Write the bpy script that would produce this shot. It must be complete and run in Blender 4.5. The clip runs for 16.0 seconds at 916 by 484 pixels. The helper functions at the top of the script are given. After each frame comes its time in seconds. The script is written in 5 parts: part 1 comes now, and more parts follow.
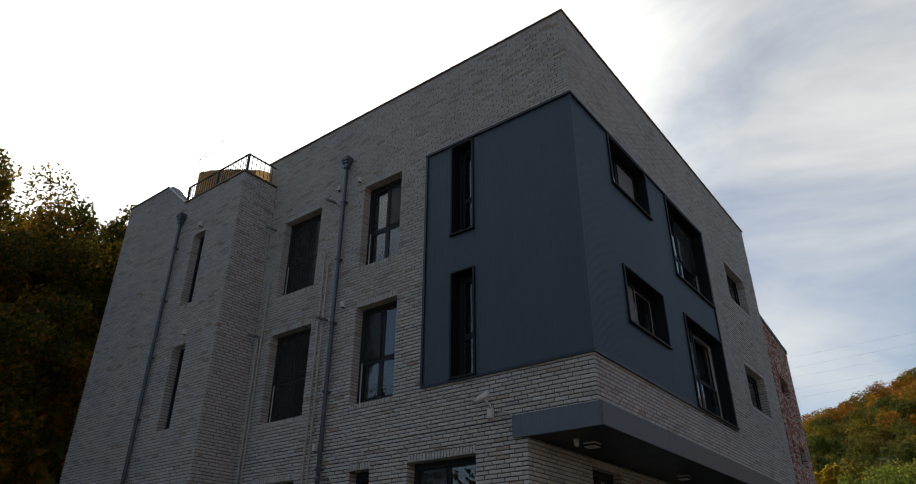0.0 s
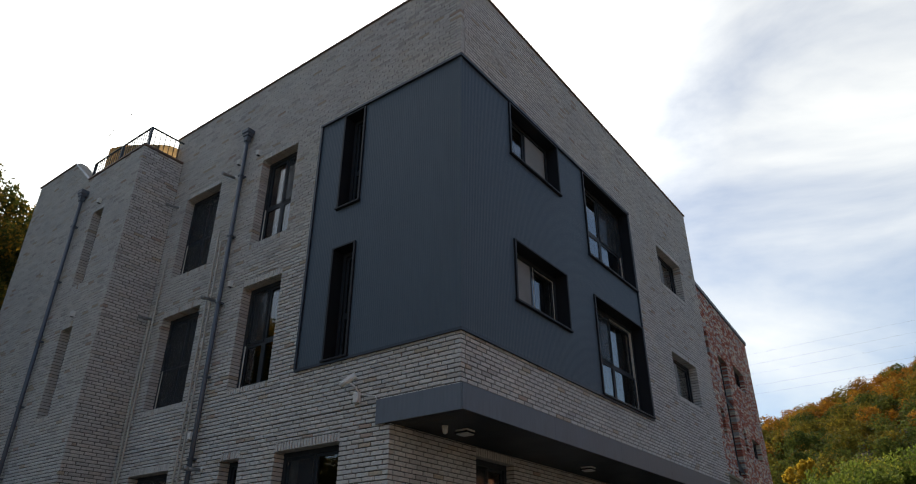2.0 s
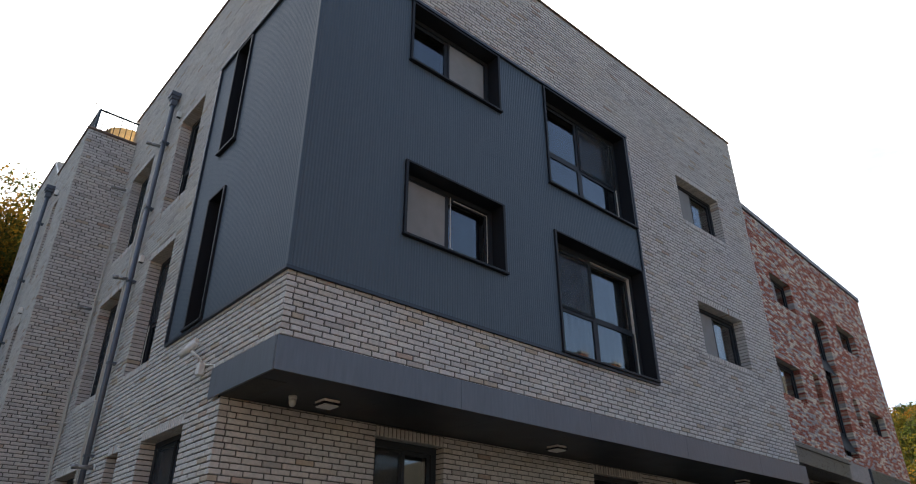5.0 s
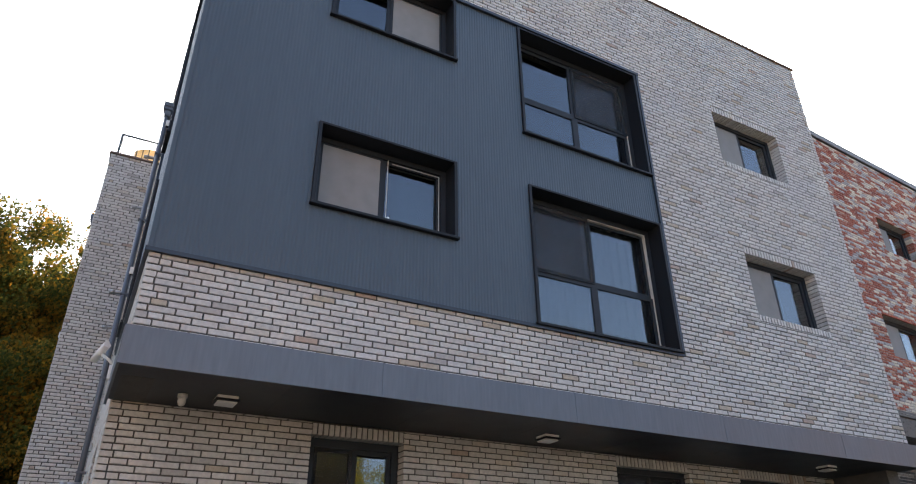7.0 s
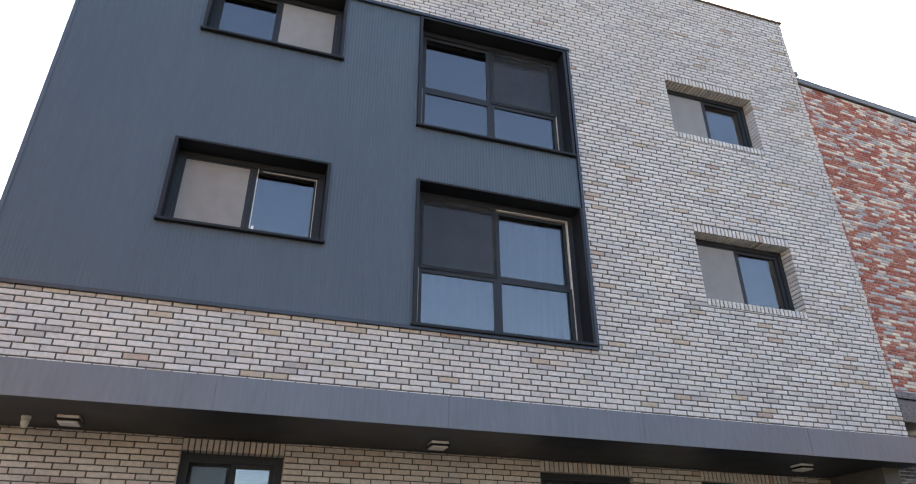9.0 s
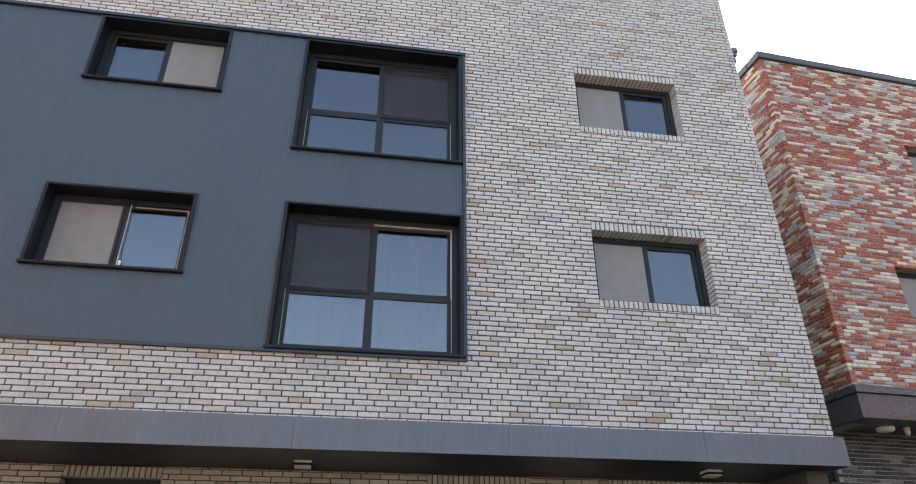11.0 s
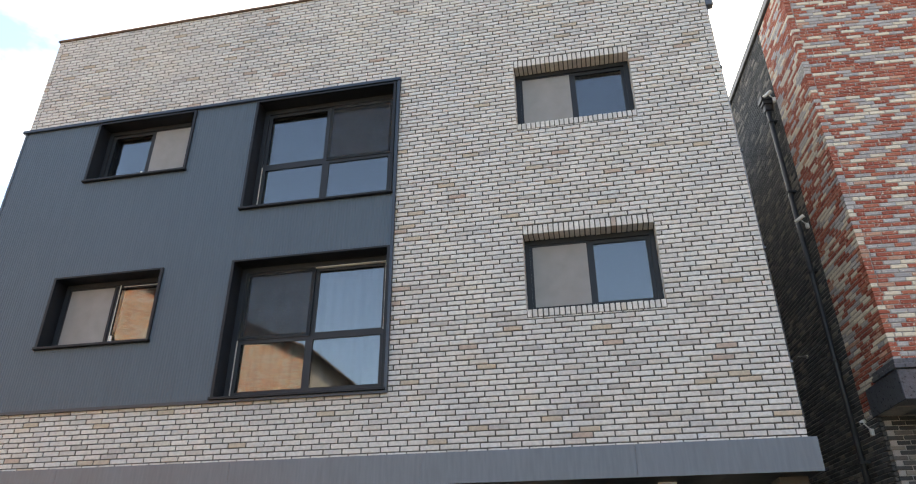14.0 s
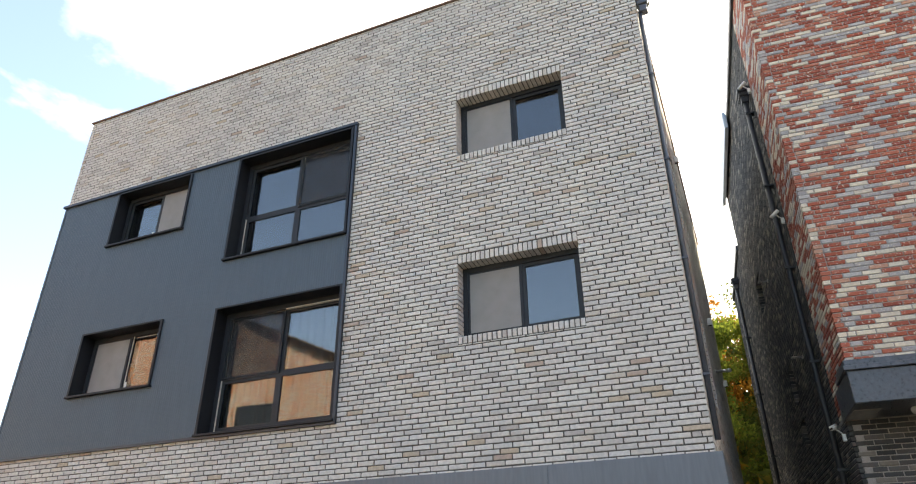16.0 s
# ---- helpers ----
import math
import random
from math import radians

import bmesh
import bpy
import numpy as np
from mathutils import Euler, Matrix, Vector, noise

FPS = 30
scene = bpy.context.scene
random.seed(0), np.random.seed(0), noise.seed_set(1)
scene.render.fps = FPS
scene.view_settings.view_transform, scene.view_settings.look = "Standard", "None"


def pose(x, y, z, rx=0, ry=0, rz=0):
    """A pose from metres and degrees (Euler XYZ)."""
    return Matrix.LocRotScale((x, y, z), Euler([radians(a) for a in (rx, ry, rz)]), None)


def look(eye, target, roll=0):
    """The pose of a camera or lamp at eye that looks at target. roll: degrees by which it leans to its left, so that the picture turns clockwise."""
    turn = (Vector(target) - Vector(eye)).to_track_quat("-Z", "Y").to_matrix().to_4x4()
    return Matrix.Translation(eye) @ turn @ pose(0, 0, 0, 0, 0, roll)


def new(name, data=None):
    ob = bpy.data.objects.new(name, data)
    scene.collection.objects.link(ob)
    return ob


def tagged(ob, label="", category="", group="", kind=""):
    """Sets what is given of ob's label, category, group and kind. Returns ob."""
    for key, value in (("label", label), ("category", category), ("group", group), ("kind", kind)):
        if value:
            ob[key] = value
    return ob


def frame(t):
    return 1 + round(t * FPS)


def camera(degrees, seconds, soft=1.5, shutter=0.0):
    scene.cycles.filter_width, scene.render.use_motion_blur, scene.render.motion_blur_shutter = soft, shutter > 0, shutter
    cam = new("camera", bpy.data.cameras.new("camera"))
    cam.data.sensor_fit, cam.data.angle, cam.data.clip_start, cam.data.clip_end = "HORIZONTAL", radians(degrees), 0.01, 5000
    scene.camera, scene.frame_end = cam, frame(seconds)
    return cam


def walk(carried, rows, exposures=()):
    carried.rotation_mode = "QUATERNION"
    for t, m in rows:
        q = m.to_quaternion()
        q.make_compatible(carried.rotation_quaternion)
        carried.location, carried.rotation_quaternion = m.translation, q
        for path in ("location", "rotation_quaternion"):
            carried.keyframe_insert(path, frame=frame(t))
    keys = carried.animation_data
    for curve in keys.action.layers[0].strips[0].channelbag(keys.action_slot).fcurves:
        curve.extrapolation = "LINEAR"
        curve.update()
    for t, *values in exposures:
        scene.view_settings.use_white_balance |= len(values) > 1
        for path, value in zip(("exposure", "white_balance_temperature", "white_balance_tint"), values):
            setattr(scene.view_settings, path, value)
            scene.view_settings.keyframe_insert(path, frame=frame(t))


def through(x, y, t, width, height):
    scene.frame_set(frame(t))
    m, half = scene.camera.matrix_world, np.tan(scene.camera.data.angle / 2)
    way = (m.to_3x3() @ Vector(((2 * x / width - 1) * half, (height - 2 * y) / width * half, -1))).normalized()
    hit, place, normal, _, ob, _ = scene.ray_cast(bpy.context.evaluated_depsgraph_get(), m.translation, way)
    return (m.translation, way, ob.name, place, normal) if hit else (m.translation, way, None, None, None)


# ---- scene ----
cam = camera(67.9, 16.0, soft=1.1)
PATH = [
    (0, (4.279, -8.933, 1.697), (3.208, -7.531, 2.639), 0.1),
    (0.5, (4.463, -8.651, 1.669), (3.393, -7.244, 2.605), 0.1),
    (1, (4.701, -8.212, 1.694), (3.642, -6.797, 2.63), 0.1),
    (1.5, (4.979, -7.683, 1.727), (3.928, -6.26, 2.66), -0.0),
    (2, (5.21, -7.056, 1.778), (4.152, -5.637, 2.708), 0.1),
    (2.5, (5.393, -6.396, 1.814), (4.318, -4.989, 2.744), -0.0),
    (3, (5.559, -5.715, 1.835), (4.434, -4.348, 2.764), -0.1),
    (3.5, (5.721, -5.033, 1.856), (4.556, -3.701, 2.787), -0.2),
    (4, (5.821, -4.339, 1.903), (4.6, -3.056, 2.833), -0.1),
    (6.5, (6.194, -0.817, 2.074), (4.702, 0.127, 3.015), -0.4),
    (7, (6.278, -0.16, 2.106), (4.73, 0.684, 3.051), -0.5),
    (7.5, (6.415, 0.533, 2.131), (4.83, 1.304, 3.076), -0.4),
    (8, (6.576, 1.213, 2.161), (4.959, 1.907, 3.111), -0.3),
    (8.5, (6.788, 1.895, 2.187), (5.138, 2.504, 3.14), -0.3),
    (9, (7.048, 2.581, 2.223), (5.378, 3.126, 3.178), -0.1),
    (9.5, (7.329, 3.285, 2.246), (5.64, 3.764, 3.202), 0.0),
    (10, (7.578, 3.996, 2.254), (5.882, 4.434, 3.219), 0.0),
    (12.5, (7.817, 7.248, 2.643), (6.047, 7.211, 3.573), -0.1),
    (13, (7.848, 7.93, 2.712), (6.08, 7.799, 3.638), 0.0),
    (13.5, (7.871, 8.542, 2.785), (6.114, 8.294, 3.708), -0.3),
    (14, (7.916, 9.192, 2.836), (6.176, 8.838, 3.756), -0.3),
    (14.5, (7.927, 9.858, 2.842), (6.217, 9.396, 3.771), -0.5),
    (15, (7.901, 10.503, 2.889), (6.207, 9.985, 3.818), -0.4),
    (15.5, (7.824, 11.124, 2.911), (6.159, 10.525, 3.844), -0.3),
    (16, (7.706, 11.735, 2.937), (6.079, 11.044, 3.873), -0.5),
]
EXPOSURES = [(0, -0.44, 7150, 6), (2, 0.0, 7150, 6), (4, 0.4, 7150, 7), (7, 1.68, 7200, 10), (10, 2.12, 7800, 10), (12.5, 2.1, 8150, 9), (16, 2.03, 8500, 7)]
walk(cam, [(t, look(eye, target, roll)) for t, eye, target, roll in PATH], EXPOSURES)

# ---- light ----
SUN_YAW, SUN_EL = 58.0, 38.0
sun_to = Vector((-math.sin(radians(SUN_YAW)) * math.cos(radians(SUN_EL)), math.cos(radians(SUN_YAW)) * math.cos(radians(SUN_EL)), math.sin(radians(SUN_EL))))
world = bpy.data.worlds.new("sky")
scene.world = world
world.use_nodes = True
wn, wl = world.node_tree.nodes, world.node_tree.links
wn.clear()


def wnode(kind, **sets):
    n = wn.new(kind)
    for k, v in sets.items():
        n.inputs[k.replace("_", " ")].default_value = v
    return n


sky = wn.new("ShaderNodeTexSky")
sky.sky_type, sky.sun_disc = "NISHITA", False
sky.sun_elevation, sky.sun_rotation = radians(SUN_EL), radians(-SUN_YAW)
sky.air_density, sky.dust_density = 1.0, 1.5
tc = wn.new("ShaderNodeTexCoord")
stretch = wn.new("ShaderNodeMapping")
stretch.inputs["Scale"].default_value = (1.0, 1.3, 2.2)
stretch.inputs["Location"].default_value = (0.3, 1.1, 0.2)
clouds = wnode("ShaderNodeTexNoise", Scale=2.4, Detail=9.0, Roughness=0.54, Distortion=0.35)
near_sun = wn.new("ShaderNodeVectorMath")
near_sun.operation = "DOT_PRODUCT"
near_sun.inputs[1].default_value = sun_to
veil = wn.new("ShaderNodeMapRange")
veil.inputs["From Min"].default_value, veil.inputs["From Max"].default_value = 0.78, 1.0
veil.inputs["To Min"].default_value, veil.inputs["To Max"].default_value = 0.0, 0.4
both = wn.new("ShaderNodeMath")
both.operation = "ADD"
cover = wn.new("ShaderNodeValToRGB")
cover.color_ramp.elements[0].position, cover.color_ramp.elements[1].position = 0.33, 0.74
white = wn.new("ShaderNodeMapRange")
white.inputs["From Min"].default_value, white.inputs["From Max"].default_value = 0.78, 1.0
white.inputs["To Min"].default_value, white.inputs["To Max"].default_value = 8.6, 17.0
tint = wn.new("ShaderNodeVectorMath")
tint.operation = "MULTIPLY"
tint.inputs[1].default_value = (0.96, 0.99, 1.045)
mixer = wn.new("ShaderNodeMix")
mixer.data_type = "RGBA"
bg = wnode("ShaderNodeBackground", Strength=0.14)
out = wn.new("ShaderNodeOutputWorld")
wl.new(tc.outputs["Generated"], stretch.inputs["Vector"])
wl.new(stretch.outputs["Vector"], clouds.inputs["Vector"])
wl.new(tc.outputs["Generated"], near_sun.inputs[0])
wl.new(near_sun.outputs["Value"], veil.inputs["Value"])
wl.new(near_sun.outputs["Value"], white.inputs["Value"])
clear_side = wn.new("ShaderNodeMapRange")
clear_side.inputs["From Min"].default_value, clear_side.inputs["From Max"].default_value = 0.56, 0.16
clear_side.inputs["To Min"].default_value, clear_side.inputs["To Max"].default_value = 0.0, -0.34
wl.new(near_sun.outputs["Value"], clear_side.inputs["Value"])
thin = wn.new("ShaderNodeMath")
thin.operation = "ADD"
wl.new(clouds.outputs["Fac"], thin.inputs[0])
wl.new(clear_side.outputs["Result"], thin.inputs[1])
wl.new(thin.outputs["Value"], both.inputs[0])
wl.new(veil.outputs["Result"], both.inputs[1])
wl.new(both.outputs["Value"], cover.inputs["Fac"])
wl.new(white.outputs["Result"], tint.inputs[0])
wl.new(cover.outputs["Color"], mixer.inputs["Factor"])
deeper = wn.new("ShaderNodeVectorMath")
deeper.operation = "MULTIPLY"
deeper.inputs[1].default_value = (0.94, 0.98, 1.07)
wl.new(sky.outputs["Color"], deeper.inputs[0])
wl.new(deeper.outputs["Vector"], mixer.inputs["A"])
wl.new(tint.outputs["Vector"], mixer.inputs["B"])
wl.new(mixer.outputs["Result"], bg.inputs["Color"])
wl.new(bg.outputs["Background"], out.inputs["Surface"])
sun = new("sun", bpy.data.lights.new("sun", "SUN"))
sun.data.energy, sun.data.angle, sun.data.color = 5.0, radians(0.6), (1.0, 0.94, 0.86)
sun.matrix_world = look(sun_to * 60, (0, 0, 0))


# ---- materials ----
def material(name, build):
    m = bpy.data.materials.new(name)
    m.use_nodes = True
    nt = m.node_tree
    b = nt.nodes["Principled BSDF"]

    def node(kind, **sets):
        n = nt.nodes.new(kind)
        for k, v in sets.items():
            n.inputs[k.replace("_", " ")].default_value = v
        return n
    build(nt, b, node, nt.links.new)
    return m


def ramp_node(node, stops, constant=False):
    r = node("ShaderNodeValToRGB")
    e = r.color_ramp
    e.interpolation = "CONSTANT" if constant else "LINEAR"
    while len(e.elements) > 1:
        e.elements.remove(e.elements[-1])
    e.elements[0].position, e.elements[0].color = stops[0][0], (*stops[0][1], 1)
    for p, c in stops[1:]:
        e.elements.new(p).color = (*c, 1)
    return r


def mixed(node, link, kind, fac, a, b):
    m = node("ShaderNodeMix")
    m.data_type, m.blend_type = "RGBA", kind
    for k, v in (("Factor", fac), ("A", a), ("B", b)):
        if isinstance(v, (int, float)):
            m.inputs[k].default_value = v
        elif isinstance(v, tuple):
            m.inputs[k].default_value = (*v, 1)
        else:
            link(v, m.inputs[k])
    return m.outputs["Result"]


def brick_material(name, stops, smear=None, rough=0.85, grain=0.35):
    def build(nt, b, node, link):
        info, geo = node("ShaderNodeObjectInfo"), node("ShaderNodeNewGeometry")
        add = node("ShaderNodeMath")
        add.operation = "ADD"
        link(info.outputs["Random"], add.inputs[0])
        link(geo.outputs["Random Per Island"], add.inputs[1])
        frac = node("ShaderNodeMath")
        frac.operation = "FRACT"
        link(add.outputs[0], frac.inputs[0])
        base = ramp_node(node, stops, True)
        link(frac.outputs[0], base.inputs["Fac"])
        big = node("ShaderNodeTexNoise", Scale=1.1, Detail=4.0)
        mid = node("ShaderNodeTexNoise", Scale=22.0, Detail=5.0, Roughness=0.65)
        fine = node("ShaderNodeTexNoise", Scale=260.0, Detail=3.0)
        tcs = node("ShaderNodeNewGeometry")
        for n in (big, mid, fine):
            link(tcs.outputs["Position"], n.inputs["Vector"])
        r1 = ramp_node(node, [(0.3, (0.78, 0.78, 0.78)), (0.7, (1.08, 1.07, 1.05))])
        link(mid.outputs["Fac"], r1.inputs["Fac"])
        c = mixed(node, link, "MULTIPLY", 1.0, base.outputs["Color"], r1.outputs["Color"])
        r2 = ramp_node(node, [(0.3, (0.9, 0.9, 0.92)), (0.7, (1.05, 1.03, 1.0))])
        link(big.outputs["Fac"], r2.inputs["Fac"])
        c = mixed(node, link, "MULTIPLY", 1.0, c, r2.outputs["Color"])
        if smear:
            r3 = ramp_node(node, [(0.60, (0, 0, 0)), (0.625, (1, 1, 1))])
            sm = node("ShaderNodeTexNoise", Scale=38.0, Detail=5.0, Roughness=0.6)
            link(tcs.outputs["Position"], sm.inputs["Vector"])
            link(sm.outputs["Fac"], r3.inputs["Fac"])
            c = mixed(node, link, "MIX", r3.outputs["Color"], c, smear)
        link(c, b.inputs["Base Color"])
        b.inputs["Roughness"].default_value = rough
        bump = node("ShaderNodeBump", Strength=grain, Distance=0.004)
        hmix = node("ShaderNodeMath")
        hmix.operation = "ADD"
        link(mid.outputs["Fac"], hmix.inputs[0])
        link(fine.outputs["Fac"], hmix.inputs[1])
        link(hmix.outputs[0], bump.inputs["Height"])
        link(bump.outputs["Normal"], b.inputs["Normal"])
    return material(name, build)


def plain(name, color, rough=0.6, metal=0.0, vary=0.15, scale=6.0, bump=0.0, streak=False, spec=0.5):
    def build(nt, b, node, link):
        geo = node("ShaderNodeNewGeometry")
        mp = node("ShaderNodeMapping")
        mp.inputs["Scale"].default_value = (1, 1, 0.12) if streak else (1, 1, 1)
        link(geo.outputs["Position"], mp.inputs["Vector"])
        n1, n2 = node("ShaderNodeTexNoise", Scale=scale, Detail=5.0), node("ShaderNodeTexNoise", Scale=scale * 14, Detail=3.0)
        link(mp.outputs["Vector"], n1.inputs["Vector"])
        link(mp.outputs["Vector"], n2.inputs["Vector"])
        ad = node("ShaderNodeMath")
        ad.operation = "ADD"
        link(n1.outputs["Fac"], ad.inputs[0])
        link(n2.outputs["Fac"], ad.inputs[1])
        r = ramp_node(node, [(0.35, tuple(1 - vary for _ in range(3))), (0.65, tuple(1 + vary for _ in range(3)))])
        half = node("ShaderNodeMath")
        half.operation = "MULTIPLY"
        half.inputs[1].default_value = 0.5
        link(ad.outputs[0], half.inputs[0])
        link(half.outputs[0], r.inputs["Fac"])
        link(mixed(node, link, "MULTIPLY", 1.0, color, r.outputs["Color"]), b.inputs["Base Color"])
        rr = node("ShaderNodeMapRange")
        rr.inputs["To Min"].default_value, rr.inputs["To Max"].default_value = max(0.03, rough - 0.1), min(1, rough + 0.1)
        link(n1.outputs["Fac"], rr.inputs["Value"])
        link(rr.outputs["Result"], b.inputs["Roughness"])
        b.inputs["Metallic"].default_value = metal
        b.inputs["Specular IOR Level"].default_value = spec
        if bump:
            bp = node("ShaderNodeBump", Strength=bump, Distance=0.01)
            link(n2.outputs["Fac"], bp.inputs["Height"])
            link(bp.outputs["Normal"], b.inputs["Normal"])
    return material(name, build)


def glass_material(name, tone, ior):
    def build(nt, b, node, link):
        nt.nodes.remove(b)
        o = nt.nodes["Material Output"]
        see, shine, lw, mx = node("ShaderNodeBsdfTransparent"), node("ShaderNodeBsdfGlossy", Roughness=0.0), node("ShaderNodeLayerWeight", Blend=0.5), node("ShaderNodeMixShader")
        steep, fr = node("ShaderNodeMath"), node("ShaderNodeMath")
        steep.operation, fr.operation = "POWER", "MULTIPLY_ADD"
        steep.inputs[1].default_value = 4.0
        base = ((ior - 1) / (ior + 1)) ** 2
        fr.inputs[1].default_value, fr.inputs[2].default_value = 1 - base, base
        link(lw.outputs["Facing"], steep.inputs[0])
        link(steep.outputs[0], fr.inputs[0])
        see.inputs["Color"].default_value = (*tone, 1)
        link(fr.outputs[0], mx.inputs["Fac"])
        link(see.outputs[0], mx.inputs[1])
        link(shine.outputs[0], mx.inputs[2])
        link(mx.outputs[0], o.inputs["Surface"])
    return material(name, build)


def screen_material(name, color, see):
    def build(nt, b, node, link):
        o = nt.nodes["Material Output"]
        b.inputs["Base Color"].default_value = (*color, 1)
        b.inputs["Roughness"].default_value = 0.8
        t, mx = node("ShaderNodeBsdfTransparent"), node("ShaderNodeMixShader")
        geo = node("ShaderNodeNewGeometry")
        n1 = node("ShaderNodeTexNoise", Scale=5.0, Detail=3.0)
        link(geo.outputs["Position"], n1.inputs["Vector"])
        mr = node("ShaderNodeMapRange")
        mr.inputs["To Min"].default_value, mr.inputs["To Max"].default_value = see - 0.12, see + 0.12
        link(n1.outputs["Fac"], mr.inputs["Value"])
        link(mr.outputs["Result"], mx.inputs["Fac"])
        link(b.outputs[0], mx.inputs[1])
        link(t.outputs[0], mx.inputs[2])
        link(mx.outputs[0], o.inputs["Surface"])
    return material(name, build)


def leaf_material(name, stops, patch=0.35, through=0.55):
    def build(nt, b, node, link):
        geo = node("ShaderNodeNewGeometry")
        big = node("ShaderNodeTexNoise", Scale=patch, Detail=2.0)
        link(geo.outputs["Position"], big.inputs["Vector"])
        a = node("ShaderNodeMath")
        a.operation = "MULTIPLY_ADD"
        a.inputs[1].default_value, a.inputs[2].default_value = 0.5, 0.0
        link(geo.outputs["Random Per Island"], a.inputs[0])
        s2 = node("ShaderNodeMath")
        s2.operation = "ADD"
        sub = node("ShaderNodeMapRange")
        sub.inputs["From Min"].default_value, sub.inputs["From Max"].default_value = 0.3, 0.7
        sub.inputs["To Max"].default_value = 0.5
        link(big.outputs["Fac"], sub.inputs["Value"])
        link(a.outputs[0], s2.inputs[0])
        link(sub.outputs["Result"], s2.inputs[1])
        r = ramp_node(node, stops)
        link(s2.outputs[0], r.inputs["Fac"])
        link(r.outputs["Color"], b.inputs["Base Color"])
        b.inputs["Roughness"].default_value = 0.75
        b.inputs["Specular IOR Level"].default_value = 0.12
        tl, mx = node("ShaderNodeBsdfTranslucent"), node("ShaderNodeMixShader", Fac=through)
        link(r.outputs["Color"], tl.inputs["Color"])
        o = nt.nodes["Material Output"]
        link(b.outputs[0], mx.inputs[1])
        link(tl.outputs[0], mx.inputs[2])
        link(mx.outputs[0], o.inputs["Surface"])
    return material(name, build)


GREY_STOPS = [(0.0, (0.60, 0.59, 0.565)), (0.2, (0.645, 0.635, 0.61)), (0.4, (0.585, 0.57, 0.545)), (0.58, (0.62, 0.60, 0.57)), (0.80, (0.53, 0.52, 0.50)),
              (0.88, (0.57, 0.535, 0.48)), (0.935, (0.46, 0.44, 0.42)), (0.968, (0.50, 0.43, 0.34)), (0.988, (0.46, 0.37, 0.31))]
RED_STOPS = [(0.0, (0.34, 0.085, 0.05)), (0.16, (0.39, 0.105, 0.065)), (0.28, (0.28, 0.065, 0.04)), (0.40, (0.42, 0.13, 0.08)), (0.49, (0.70, 0.64, 0.53)), (0.62, (0.62, 0.57, 0.48)),
             (0.72, (0.36, 0.35, 0.36)), (0.85, (0.44, 0.43, 0.44)), (0.95, (0.50, 0.28, 0.20))]
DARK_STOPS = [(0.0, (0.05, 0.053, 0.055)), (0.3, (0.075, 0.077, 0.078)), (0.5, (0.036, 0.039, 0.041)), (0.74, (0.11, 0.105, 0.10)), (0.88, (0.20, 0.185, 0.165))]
ORANGE_STOPS = [(0.0, (0.31, 0.105, 0.035)), (0.25, (0.35, 0.13, 0.045)), (0.5, (0.25, 0.075, 0.027)), (0.72, (0.38, 0.17, 0.07)), (0.9, (0.40, 0.27, 0.15))]
M_BRICK = brick_material("grey_clay_brick", GREY_STOPS)
M_RED = brick_material("mixed_red_brick", RED_STOPS, smear=(0.62, 0.56, 0.47))
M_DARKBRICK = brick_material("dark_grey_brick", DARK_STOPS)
M_ORANGE = brick_material("orange_brick", ORANGE_STOPS)
M_MORTAR = plain("dark_grey_mortar", (0.092, 0.087, 0.079), 0.95, vary=0.2, scale=9, bump=0.5)
M_LIGHTMORTAR = plain("light_grey_mortar", (0.30, 0.285, 0.27), 0.95, vary=0.2, scale=9, bump=0.5)
M_CLAD = plain("slate_blue_coated_steel", (0.078, 0.105, 0.131), 0.46, 0.05, vary=0.07, scale=1.5, streak=True, spec=0.22)
M_FASCIA = plain("grey_blue_aluminium_sheet", (0.125, 0.143, 0.168), 0.45, 0.1, vary=0.12, scale=2.0, streak=True)
M_TRIM = plain("dark_slate_flashing", (0.035, 0.045, 0.06), 0.4, 0.3, vary=0.08)
M_CASING = plain("charcoal_window_casing", (0.013, 0.015, 0.019), 0.5, 0.0, vary=0.08, spec=0.25)
M_FRAME = plain("charcoal_window_profile", (0.024, 0.028, 0.034), 0.5, 0.0, vary=0.08, spec=0.25)
M_EDGE = plain("pale_inner_profile", (0.55, 0.53, 0.49), 0.5)
M_SOFFIT = plain("dark_soffit_panel", (0.028, 0.03, 0.034), 0.5, 0.0, vary=0.1, scale=2, spec=0.35)
M_GLASS = glass_material("window_glass", (0.88, 0.91, 0.92), 2.0)
M_SCREEN = screen_material("dark_insect_screen", (0.04, 0.04, 0.042), 0.64)
M_PALE = screen_material("pale_insect_screen", (0.27, 0.265, 0.26), 0.12)
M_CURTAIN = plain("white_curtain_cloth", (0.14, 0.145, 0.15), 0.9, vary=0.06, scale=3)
M_BLIND = plain("beige_roller_blind", (0.40, 0.38, 0.35), 0.9, vary=0.04, scale=3)
# Near-black of the added sheets that paint room darkness behind the panes.
M_DARKROOM = plain("dark_room_backing", (0.055, 0.057, 0.062), 0.9, vary=0.1, scale=2)
M_ROOM = plain("room_plaster", (0.45, 0.43, 0.40), 0.9)
M_DARKPIPE = plain("dark_grey_downpipe", (0.02, 0.021, 0.024), 0.5, 0.1)
M_PIPE = plain("grey_blue_downpipe", (0.09, 0.105, 0.13), 0.45, 0.2)
